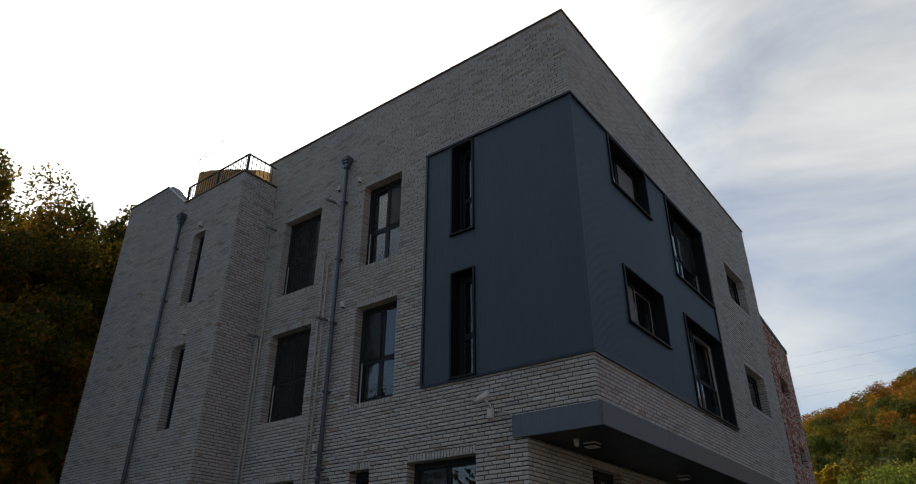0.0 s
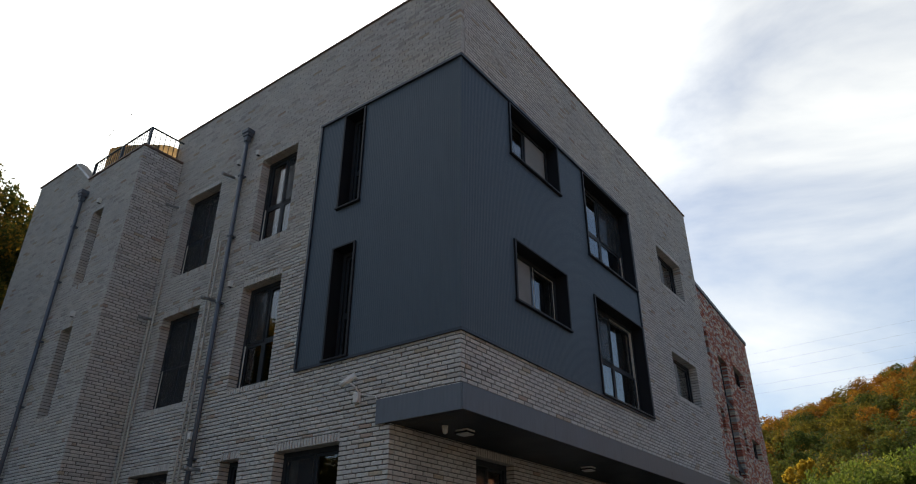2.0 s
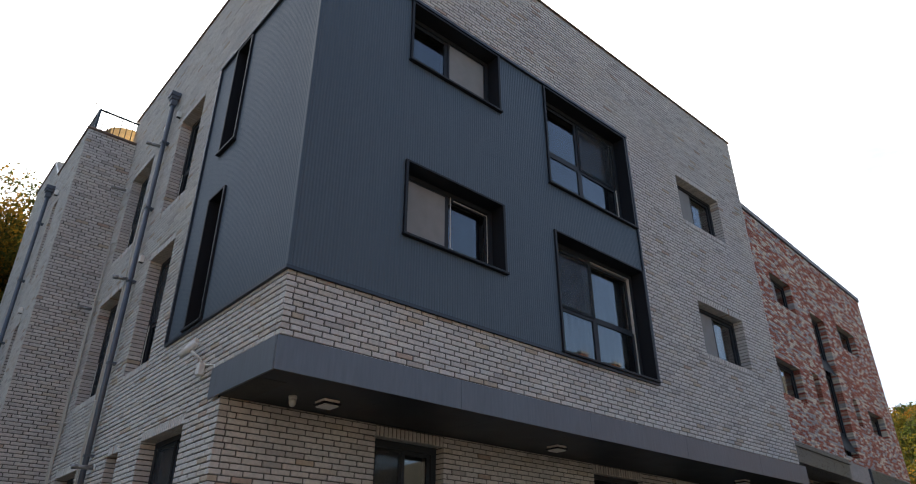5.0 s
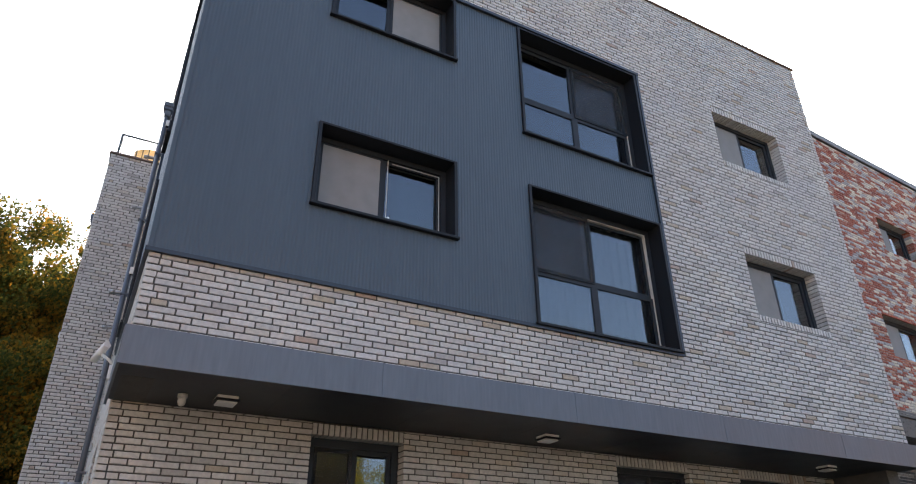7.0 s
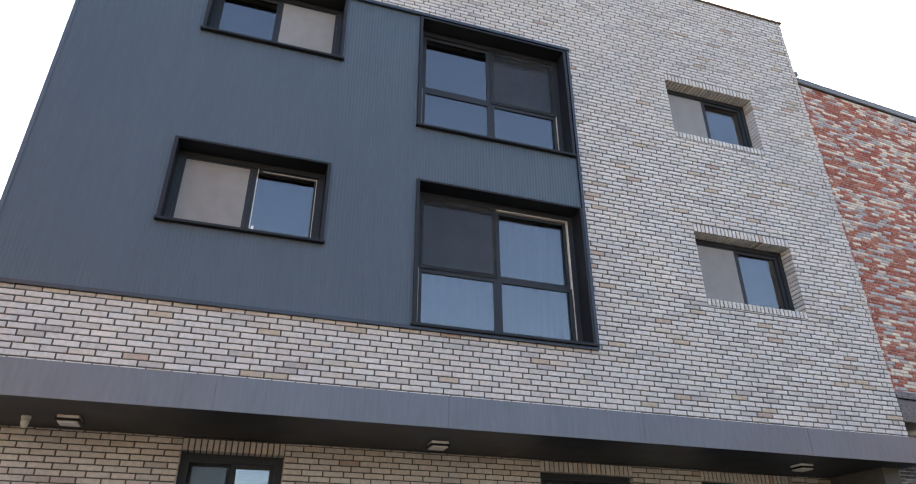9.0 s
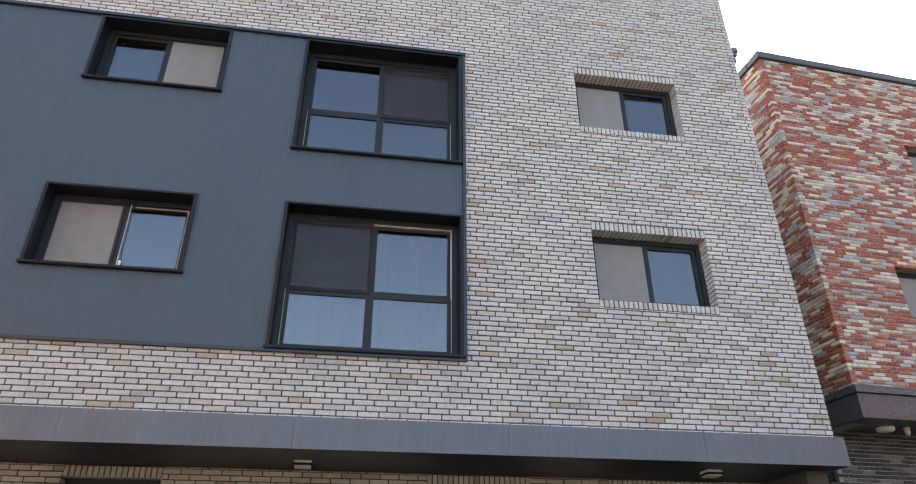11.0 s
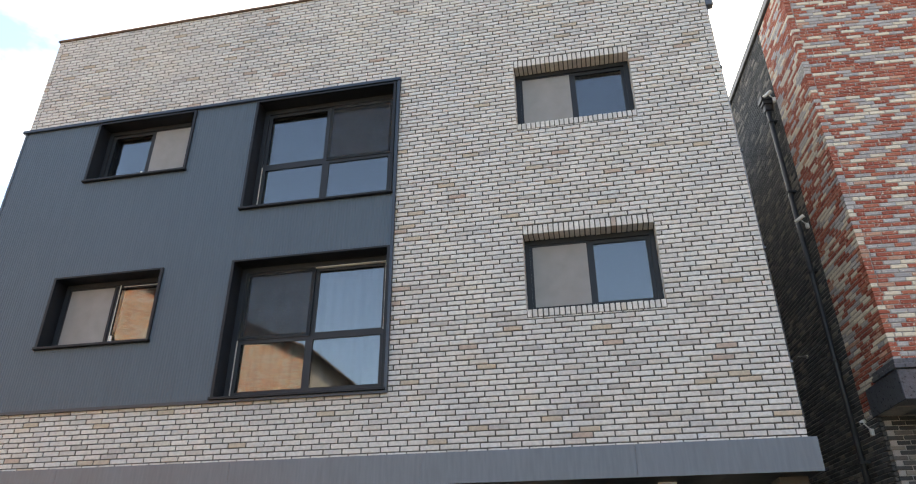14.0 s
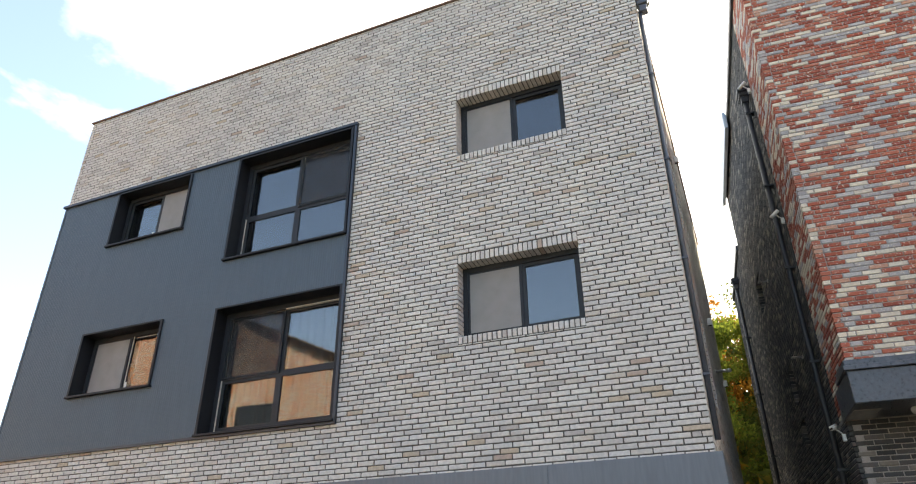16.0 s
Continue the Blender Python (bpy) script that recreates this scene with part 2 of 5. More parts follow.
M_WHITE = plain("white_plastic", (0.68, 0.67, 0.64), 0.5, vary=0.08)
M_GASPIPE = plain("cream_painted_steel", (0.55, 0.53, 0.49), 0.5, vary=0.1)
M_CHROME = plain("stainless_flue", (0.32, 0.32, 0.32), 0.35, 0.9)
M_LENS = plain("black_lens", (0.01, 0.01, 0.012), 0.15)
M_LAMP = plain("opal_lamp_cover", (0.75, 0.74, 0.72), 0.4, vary=0.04)
M_COPPER = plain("brown_parapet_cap", (0.16, 0.105, 0.08), 0.5, 0.4, vary=0.12)
M_CAPDARK = plain("dark_cap_metal", (0.06, 0.065, 0.072), 0.45, 0.4)
M_TARP = plain("mustard_canvas", (0.74, 0.56, 0.33), 0.85, vary=0.2, scale=4, bump=0.2)
M_RAIL = plain("dark_painted_rail", (0.05, 0.055, 0.06), 0.45, 0.4)
M_STONE = plain("dark_polished_granite", (0.058, 0.066, 0.082), 0.3, vary=0.6, scale=26)
M_PALEBLUE = plain("pale_blue_sheet_metal", (0.36, 0.42, 0.48), 0.4, 0.2)
M_WHITEPANEL = plain("white_sheet_metal", (0.62, 0.63, 0.65), 0.4, 0.2)
M_TILE = plain("brown_roof_tile", (0.085, 0.06, 0.05), 0.7, vary=0.3, scale=4)
M_ASPHALT = plain("worn_concrete_lane", (0.065, 0.059, 0.051), 0.9, vary=0.25, scale=3, bump=0.4)
M_GROUND = plain("hillside_ground", (0.09, 0.075, 0.045), 0.95, vary=0.35, scale=0.3, bump=0.4)
M_BARK = plain("brown_bark", (0.07, 0.05, 0.035), 0.95, vary=0.3, scale=5, bump=0.6)
M_CABLE = plain("black_cable", (0.03, 0.03, 0.03), 0.6)
M_CONCRETE = plain("roof_concrete", (0.32, 0.31, 0.30), 0.9)
LEAF_DARK = leaf_material("olive_leaves", [(0.0, (0.022, 0.034, 0.011)), (0.36, (0.05, 0.06, 0.014)), (0.56, (0.12, 0.095, 0.018)), (0.74, (0.30, 0.16, 0.02)), (1.0, (0.38, 0.16, 0.02))], through=0.42)
LEAF_GREEN = leaf_material("green_leaves", [(0.0, (0.05, 0.085, 0.014)), (0.6, (0.13, 0.16, 0.025)), (1.0, (0.30, 0.27, 0.04))])
LEAF_OLIVE = leaf_material("olive_green_leaves", [(0.0, (0.035, 0.06, 0.012)), (0.5, (0.085, 0.105, 0.02)), (0.8, (0.16, 0.13, 0.022)), (1.0, (0.30, 0.19, 0.03))], through=0.3)
LEAF_ORANGE = leaf_material("orange_leaves", [(0.0, (0.06, 0.045, 0.012)), (0.4, (0.20, 0.085, 0.014)), (0.75, (0.32, 0.13, 0.018)), (1.0, (0.36, 0.20, 0.03))])
LEAF_FAR_ORANGE = leaf_material("far_orange_leaves", [(0.0, (0.07, 0.06, 0.012)), (0.35, (0.20, 0.095, 0.013)), (0.7, (0.33, 0.135, 0.016)), (1.0, (0.36, 0.21, 0.03))], 0.11)
LEAF_FAR_OLIVE = leaf_material("far_olive_leaves", [(0.0, (0.045, 0.055, 0.012)), (0.4, (0.10, 0.095, 0.015)), (0.7, (0.19, 0.13, 0.018)), (1.0, (0.28, 0.20, 0.025))], 0.11)
LEAF_FAR_GREEN = leaf_material("far_green_leaves", [(0.0, (0.03, 0.05, 0.014)), (0.5, (0.07, 0.085, 0.018)), (1.0, (0.14, 0.14, 0.025))], 0.11)
LEAF_YELLOW_GREEN = leaf_material("yellow_green_leaves", [(0.0, (0.09, 0.11, 0.02)), (0.6, (0.24, 0.21, 0.03)), (1.0, (0.42, 0.31, 0.05))])
LEAF_YELLOW = leaf_material("yellow_leaves", [(0.0, (0.30, 0.20, 0.025)), (0.6, (0.48, 0.31, 0.03)), (1.0, (0.55, 0.40, 0.06))])


# ---- building helpers ----
def part(name, bm, mat, parent, label=""):
    """Links a bmesh or ready mesh as one mesh object under a thing or a part; its points are in world places."""
    if isinstance(bm, bmesh.types.BMesh):
        me = bpy.data.meshes.new(name)
        bm.to_mesh(me)
        bm.free()
    else:
        me = bm
    if mat:
        me.materials.append(mat)
    ob = new(name, me)
    if parent is not None:
        ob.parent = parent
        if parent.parent is None:
            ob.matrix_parent_inverse = Matrix.Translation(-parent.location)
    if label:
        tagged(ob, label)
    return ob


def thing(name, place, label, category, group="", kind=""):
    ob = new(name)
    ob.location = place
    ob.empty_display_size = 0.2
    return tagged(ob, label, category, group, kind)


class Face:
    """A wall's own axes: u along it, n out of it, z up."""

    def __init__(self, origin, u, n):
        self.o, self.u, self.n = Vector(origin), Vector(u).normalized(), Vector(n).normalized()

    def at(self, u, n, z):
        p = self.o + self.u * u + self.n * n
        return (p.x, p.y, p.z + z)


def add_box(bm, f, u0, u1, n0, n1, z0, z1, bevel=0.0):
    vs = [bm.verts.new(f.at(u, n, z)) for z in (z0, z1) for n in (n0, n1) for u in (u0, u1)]
    faces = [bm.faces.new([vs[i] for i in q]) for q in ((0, 1, 3, 2), (4, 6, 7, 5), (0, 4, 5, 1), (2, 3, 7, 6), (0, 2, 6, 4), (1, 5, 7, 3))]
    bmesh.ops.recalc_face_normals(bm, faces=faces)
    if bevel:
        es = list({e for q in faces for e in q.edges})
        bmesh.ops.bevel(bm, geom=es, offset=bevel, segments=1, affect="EDGES", clamp_overlap=True)


def boxes(name, f, rows, mat, parent, label="", bevel=0.0):
    bm = bmesh.new()
    for r in rows:
        add_box(bm, f, *r, bevel=bevel)
    return part(name, bm, mat, parent, label)


def tube(bm, points, radius, sides=10):
    """A round bar through the points."""
    pts = [Vector(p) for p in points]
    rings = []
    for i, p in enumerate(pts):
        a, b = pts[max(i - 1, 0)], pts[min(i + 1, len(pts) - 1)]
        w = (b - a).normalized()
        q = w.to_track_quat("Z", "Y")
        r = radius[i] if isinstance(radius, (list, tuple)) else radius
        rings.append([bm.verts.new(p + q @ Vector((r * math.cos(2 * math.pi * k / sides), r * math.sin(2 * math.pi * k / sides), 0))) for k in range(sides)])
    for r0, r1 in zip(rings, rings[1:]):
        for k in range(sides):
            fc = bm.faces.new((r0[k], r0[(k + 1) % sides], r1[(k + 1) % sides], r1[k]))
            fc.smooth = True
    bm.faces.new(rings[0][::-1])
    bm.faces.new(rings[-1])


COURSE, LONG, JOINT, ZBASE = 2.85 / 43, 0.24, 0.0148, 5.98


def free_spans(u0, u1, z0, z1, holes):
    """Spans of u between u0 and u1, with the free height of each, for the course from z0 to z1."""
    cuts = sorted({u0, u1, *[min(max(c, u0), u1) for h in holes for c in h[:2]]})
    spans = []
    for a, b in zip(cuts, cuts[1:]):
        if b - a < 1e-5:
            continue
        lo, hi, m = z0, z1, (a + b) / 2
        for ha, hb, hz0, hz1 in holes:
            if ha <= m <= hb and hz0 < hi and hz1 > lo:
                if hz0 <= lo + 1e-6 and hz1 >= hi - 1e-6:
                    hi = lo
                elif hz0 <= lo + 1e-6:
                    lo = hz1
                else:
                    hi = min(hi, hz0)
        if hi - lo > 0.012:
            if spans and abs(spans[-1][1] - a) < 1e-5 and abs(spans[-1][2] - lo) < 1e-5 and abs(spans[-1][3] - hi) < 1e-5:
                spans[-1] = (spans[-1][0], b, lo, hi)
            else:
                spans.append((a, b, lo, hi))
    return spans


def lay(u0, u1, z0, z1, holes=(), left=0, right=0, deep=0.2, size=(COURSE, LONG, JOINT)):
    """Running-bond bricks as (u0, u1, z0, z1, depth). left, right: 1 or -1 where the wall turns a corner, for the courses that own it."""
    course, long, joint = size
    rows, k = [], math.floor((z0 - ZBASE) / course)
    while ZBASE + k * course < z1 - 0.01:
        a, b = max(z0, ZBASE + k * course), min(z1, ZBASE + (k + 1) * course)
        even = 1 if k % 2 == 0 else -1
        ua = u0 + (0.11 if left and left != even else 0)
        ub = u1 - (0.11 if right and right != even else 0)
        for sa, sb, lo, hi in free_spans(ua, ub, a, b, holes):
            joints = [sa]
            j = math.floor(sa / long) - 1
            while True:
                u = (j + (0.5 if k % 2 else 0)) * long + 0.03 * math.sin(k * 1.7)
                j += 1
                if u > sb - 0.06:
                    break
                if u > sa + 0.06:
                    joints.append(u)
            joints.append(sb)
            for ca, cb in zip(joints, joints[1:]):
                d = 0.03
                if ca == sa:
                    d = 0.098 if left and abs(sa - ua) < 1e-4 else deep
                if cb == sb:
                    d = 0.098 if right and abs(sb - ub) < 1e-4 else deep
                rows.append((ca + joint / 2 if ca > sa else ca, cb - joint / 2 if cb < sb else cb, lo + joint / 2, hi - joint / 2, d))
        k += 1
    return rows


def upright(u0, u1, z0, z1, deep=0.2):
    """A row of bricks on end."""
    n = max(1, round((u1 - u0) / 0.0665))
    w = (u1 - u0) / n
    return [(u0 + i * w + JOINT / 2, u0 + (i + 1) * w - JOINT / 2, z0 + 0.004, z1 - 0.004, deep) for i in range(n)]


def brick_shape(f, row, rng, verts, faces):
    u0, u1, z0, z1, d = row
    u0, u1, z0, z1 = u0 + rng.uniform(-0.001, 0.0025), u1 - rng.uniform(-0.001, 0.0025), z0 + rng.uniform(-0.0015, 0.0015), z1 - rng.uniform(-0.0015, 0.0015)
    j = rng.uniform(-0.001, 0.003)
    tz = rng.uniform(-0.0012, 0.0012)
    c = rng.uniform(0.004, 0.007)
    k = len(verts)
    for n, e in ((-d, 0), (j - c * 0.7, 0), (j, c)):
        for u, z in ((u0 + e, z0 + e), (u1 - e, z0 + e), (u1 - e, z1 - e), (u0 + e, z1 - e)):
            verts.append(f.at(u, n, z + tz))
    for a in (k, k + 4):
        for i in range(4):
            faces.append((a + i, a + (i + 1) % 4, a + 4 + (i + 1) % 4, a + 4 + i))
    faces.append((k + 8, k + 9, k + 10, k + 11))


def brick_field(name, f, rows, mat, parent, seed=1, single=None):
    """The wall's bricks in one mesh; those for which single(row) holds become objects of their own, up to 300."""
    rng = random.Random(seed)
    alone = [r for r in rows if single and single(r)][:300]
    chosen = set(alone)
    verts, faces = [], []
    for r in rows:
        if r not in chosen:
            brick_shape(f, r, rng, verts, faces)
    if verts:
        me = bpy.data.meshes.new(name)
        me.from_pydata(verts, [], faces)
        flip = f.u.cross(Vector((0, 0, 1))).dot(f.n) < 0
        if flip:
            me.flip_normals()
        tagged(part("brickwork", me, mat, parent), kind="stuff")
    cache = {}
    turn = Matrix((f.u, f.n, (0, 0, 1))).transposed().to_4x4()
    for r in alone:
        key = (round(r[1] - r[0], 3), round(r[3] - r[2], 3), r[4])
        if key not in cache:
            v, q = [], []
            g = Face((0, 0, 0), (1, 0, 0), (0, 1, 0))
            brick_shape(g, (-key[0] / 2, key[0] / 2, -key[1] / 2, key[1] / 2, key[2]), rng, v, q)
            me = bpy.data.meshes.new("brick")
            me.from_pydata(v, [], q)
            me.flip_normals()
            me.materials.append(mat)
            cache[key] = me
        ob = new("brick", cache[key])
        ob.parent = parent
        ob.matrix_basis = Matrix.Translation(f.at((r[0] + r[1]) / 2, rng.uniform(-0.0012, 0.002), (r[2] + r[3]) / 2)) @ turn


def wall_body(name, f, u0, u1, z0, z1, holes, mat, parent, thick=0.3, front=-0.009, label=""):
    """A solid wall with its openings through it."""
    holes = [(h[0] - 0.013, h[1] + 0.013, h[2] - 0.013, h[3] + 0.013) if h[3] < z1 else h for h in holes]
    us = sorted({u0, u1, *[min(max(c, u0), u1) for h in holes for c in h[:2]]})
    zs = sorted({z0, z1, *[min(max(c, z0), z1) for h in holes for c in h[2:]]})
    solid = {}
    for i, (a, b) in enumerate(zip(us, us[1:])):
        for j, (c, d) in enumerate(zip(zs, zs[1:])):
            m, q = (a + b) / 2, (c + d) / 2
            solid[i, j] = not any(h[0] < m < h[1] and h[2] < q < h[3] for h in holes)
    bm, at = bmesh.new(), {}

    def v(i, j, k):
        if (i, j, k) not in at:
            at[i, j, k] = bm.verts.new(f.at(us[i], (-thick, front)[k], zs[j]))
        return at[i, j, k]
    for (i, j), full in solid.items():
        if not full:
            continue
        bm.faces.new((v(i, j, 1), v(i + 1, j, 1), v(i + 1, j + 1, 1), v(i, j + 1, 1)))
        bm.faces.new((v(i, j, 0), v(i, j + 1, 0), v(i + 1, j + 1, 0), v(i + 1, j, 0)))
        for di, dj, p, q in ((-1, 0, (i, j), (i, j + 1)), (1, 0, (i + 1, j), (i + 1, j + 1)), (0, -1, (i, j), (i + 1, j)), (0, 1, (i, j + 1), (i + 1, j + 1))):
            if not solid.get((i + di, j + dj), False):
                bm.faces.new((v(*p, 0), v(*q, 0), v(*q, 1), v(*p, 1)))
    bmesh.ops.recalc_face_normals(bm, faces=list(bm.faces))
    return part(name, bm, mat, parent, label)


# ---- windows ----
def sheet(f, u0, u1, n, z0, z1, wave=0.0, folds=9):
    """A hanging cloth with soft folds."""
    bm = bmesh.new()
    steps = 64 if wave else 2
    cols = []
    for i in range(steps + 1):
        t = i / steps
        d = n + wave * (math.sin(t * folds * 2 * math.pi) + 0.5 * math.sin(t * folds * 4.7 + 1.3))
        cols.append([bm.verts.new(f.at(u0 + (u1 - u0) * t, d, z)) for z in (z0, z1)])
    for a, b in zip(cols, cols[1:]):
        bm.faces.new((a[0], b[0], b[1], a[1])).smooth = True
    bmesh.ops.solidify(bm, geom=list(bm.faces), thickness=0.004)
    return bm


def window(parent, f, u0, u1, z0, z1, cells, depth=0.2, profile=0.065, label="", pale_track=0):
    """An outer frame with its cells: (u0, u1, z0, z1 as shares, kind). Kinds: glass, screen, pale, curtain, open."""
    w, h, p = u1 - u0, z1 - z0, profile
    g = 0.016
    win = boxes("window", f, [(u0 - g, u0 + p, -depth - 0.09, -depth - 0.001, z0 - g, z1 + g), (u1 - p, u1 + g, -depth - 0.09, -depth - 0.001, z0 - g, z1 + g),
                              (u0 + p, u1 - p, -depth - 0.09, -depth - 0.001, z0 - g, z0 + p), (u0 + p, u1 - p, -depth - 0.09, -depth - 0.001, z1 - p, z1 + g)], M_FRAME, parent, label)
    iu0, iu1, iz0, iz1 = u0 + p, u1 - p, z0 + p, z1 - p
    lay_u, lay_z = iu1 - iu0, iz1 - iz0
    for a, b, c, d, kind in cells:
        ua, ub, za, zb = iu0 + a * lay_u, iu0 + b * lay_u, iz0 + c * lay_z, iz0 + d * lay_z
        back = {"glass": 0.03, "curtain": 0.03, "pale": 0.015, "screen": 0.015, "open": 0.05}[kind]
        s = 0.052 if kind != "pale" else 0.034
        n0, n1 = -depth - back - 0.035, -depth - back
        boxes("sash", f, [(ua, ua + s, n0, n1, za, zb), (ub - s, ub, n0, n1, za, zb), (ua + s, ub - s, n0, n1, za, za + s), (ua + s, ub - s, n0, n1, zb - s, zb)], M_FRAME, win)
        pane = boxes("pane", f, [(ua + s, ub - s, n0 + 0.014, n0 + 0.02, za + s, zb - s)], M_GLASS, win)
        pane.visible_shadow = False
        # Dark sheet added close behind the pane; its colour stands for the unlit room.
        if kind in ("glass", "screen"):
            part("inner_blind", sheet(f, ua - 0.02, ub + 0.02, n0 - 0.16, za - 0.04, zb + 0.04), M_DARKROOM, win, "dark grey sheet added behind the pane, standing for the dim room")
        if kind == "screen":
            boxes("insect_screen", f, [(ua + 0.01, ub - 0.01, n1 + 0.004, n1 + 0.006, za + 0.01, zb - 0.01)], M_SCREEN, win, "dark fine-mesh insect screen")
        if kind == "pale":
            boxes("insect_screen", f, [(ua + s, ub - s, n1 + 0.004, n1 + 0.006, za + s, zb - s)], M_PALE, win, "pale grey fine-mesh insect screen")
            part("roller_blind", sheet(f, ua, ub, n0 - 0.05, za, zb), M_BLIND, win, "beige roller blind drawn down")
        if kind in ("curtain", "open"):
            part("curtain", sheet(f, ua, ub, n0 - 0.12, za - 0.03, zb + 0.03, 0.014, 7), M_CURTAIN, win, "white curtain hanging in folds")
        if kind == "open":
            boxes("pale_edge", f, [(ub - 0.012, ub, n1, n1 + 0.045, za, zb), (ua, ub, n1, n1 + 0.045, zb - 0.012, zb)], M_EDGE, win, "pale edge of the inner frame")
    if pale_track:
        for ua, ub in ((u0 + p, u0 + p + 0.004), (u1 - p - 0.004, u1 - p)):
            boxes("track", f, [(ua, ub, -depth - 0.028, -depth - 0.004, iz0, iz1 if pale_track > 1 and ua > u0 + 0.5 else iz0 + T2 * lay_z)], M_EDGE, win, "pale inner sliding track")
    return win


T2 = 0.43


def lined_opening(parent, f, u0, u1, z0, z1, depth=0.2, lip=0.03, out=0.05):
    """A folded metal lining round an opening in the cladding, with a lip and a sill."""
    t = 0.012
    for row in ((u0 - lip, u0 + t, -depth, out, z0, z1 + lip), (u1 - t, u1 + lip, -depth, out, z0, z1 + lip), (u0 + t, u1 - t, -depth, out, z1, z1 + lip)):
        boxes("casing_sheet", f, [row], M_CASING, parent, "charcoal folded-metal window lining", bevel=0.003)
    boxes("window_sill", f, [(u0 - lip - 0.015, u1 + lip + 0.015, -depth, out + 0.025, z0 - 0.035, z0)], M_CASING, parent, "thin dark metal sill", bevel=0.004)


# ---- the grey brick building ----
bld = thing("apartment_building", (-5, 5, 0.6), "three-storey pale grey brick apartment house with slate-blue corner cladding", "building")
FRONT, SIDE = Face((0, 0, 0), (0, 1, 0), (1, 0, 0)), Face((0, 0, 0), (1, 0, 0), (0, -1, 0))
GROUND_FRONT = Face((-1.22, 0, 0), (0, 1, 0), (1, 0, 0))
BACK_SIDE = Face((0, 11.34, 0), (-1, 0, 0), (0, 1, 0))
TOWER, TOWER_END = Face((0, -1.0, 0), (1, 0, 0), (0, -1, 0)), Face((-8.42, 0, 0), (0, 1, 0), (1, 0, 0))
TOP, WIDE, LOWEST = 12.05, 11.34, -0.4
W_HALF = [(8.45, 10.13, 8.83, 9.88), (8.45, 10.13, 5.98, 7.03)]
W_PANEL_SMALL = [(1.47, 3.21, 8.78, 9.88), (1.47, 3.21, 5.975, 7.03)]
W_PANEL_TALL = [(4.33, 6.60, 7.93, 9.88), (4.35, 6.62, 5.10, 7.03)]
PANEL = (0, 6.65, 5.07, 9.93)
SLITS = [(-2.67, -2.18, 7.88, 9.88), (-2.67, -2.18, 5.10, 7.05)]
SIDE_TALL = [(-5.16, -4.06, 7.93, 9.92), (-5.14, -4.03, 5.03, 7.01), (-7.84, -6.55, 7.93, 9.92), (-7.80, -6.48, 5.04, 7.0)]
SIDE_GROUND = [(-3.62, -2.19, 2.35, 3.81), (-5.0, -4.5, 2.95, 3.81), (-7.8, -6.5, 2.35, 3.81)]
TOWER_SLITS = [(-10.16, -9.66, 7.98, 9.92), (-10.04, -9.54, 5.02, 6.93)]
LINTEL, SILL = 0.132, 0.105


def dressed(holes, lintel=LINTEL, sill=SILL):
    """The openings with their rows of bricks on end above and below, as holes in the running bond."""
    return [(a, b, c - sill, d + lintel) for a, b, c, d in holes]


def dressings(holes, lintel=LINTEL, sill=SILL, sills=True):
    rows = []
    for a, b, c, d in holes:
        rows += upright(a, b, d, d + lintel)
        if sills:
            rows += upright(a, b, c - sill, c)
    return rows


front_wall = wall_body("wall_front", FRONT, 0.013, WIDE - 0.013, 4.0, TOP, W_HALF + W_PANEL_SMALL + W_PANEL_TALL, M_MORTAR, bld, label="pale grey long-format brickwork with dark joints")
rows = lay(0, WIDE, 4.25, TOP, dressed(W_HALF) + [PANEL], left=-1, right=1) + dressings(W_HALF)
brick_field("brickwork", FRONT, rows, M_BRICK, front_wall, 3, lambda r: r[2] < 5.05 and 0.3 < r[0] < 7.2)
side_holes = SIDE_TALL + SLITS
side_wall = wall_body("wall_side", SIDE, -8.85, -0.3, 3.94, TOP, side_holes, M_MORTAR, bld, front=-0.015)
wall_body("wall_side_ground", SIDE, -8.42, -1.233, LOWEST, 3.94, SIDE_GROUND, M_MORTAR, bld, front=-0.015)
side_rows = lay(-8.85, 0, 4.25, TOP, dressed(SIDE_TALL) + [(-3.3, 0, PANEL[2], PANEL[3]), (-9, -8.42, 0, 11.15)], right=1)
side_rows += lay(-8.42, -1.22, LOWEST, 4.25, dressed(SIDE_GROUND), right=1) + dressings(SIDE_TALL + SIDE_GROUND)
brick_field("brickwork", SIDE, side_rows, M_BRICK, side_wall, 4, lambda r: r[2] < 5.0 and r[2] > 3.5 and r[0] > -3.6)
ground_holes = [(2.06, 3.18, 1.3, 3.80), (6.38, 7.73, 1.1, 3.80), (8.79, 10.35, 1.2, 3.80)]
ground_wall = wall_body("wall_front_ground", GROUND_FRONT, 0.313, WIDE - 0.013, LOWEST, 3.94, ground_holes, M_MORTAR, bld)
rows = lay(0, WIDE, LOWEST, 3.94, [(a, b, c, 4) for a, b, c, d in ground_holes], left=-1, right=1)
for a, b, c, d in ground_holes:
    rows += upright(a, b, d, 3.935)
brick_field("brickwork", GROUND_FRONT, rows, M_BRICK, ground_wall, 5, lambda r: r[2] > 3.25 and r[0] < 6.4)
back_holes = [(2.2, 2.8, 8.2, 9.6), (2.2, 2.8, 5.3, 6.7)]
GTOP = 10.85
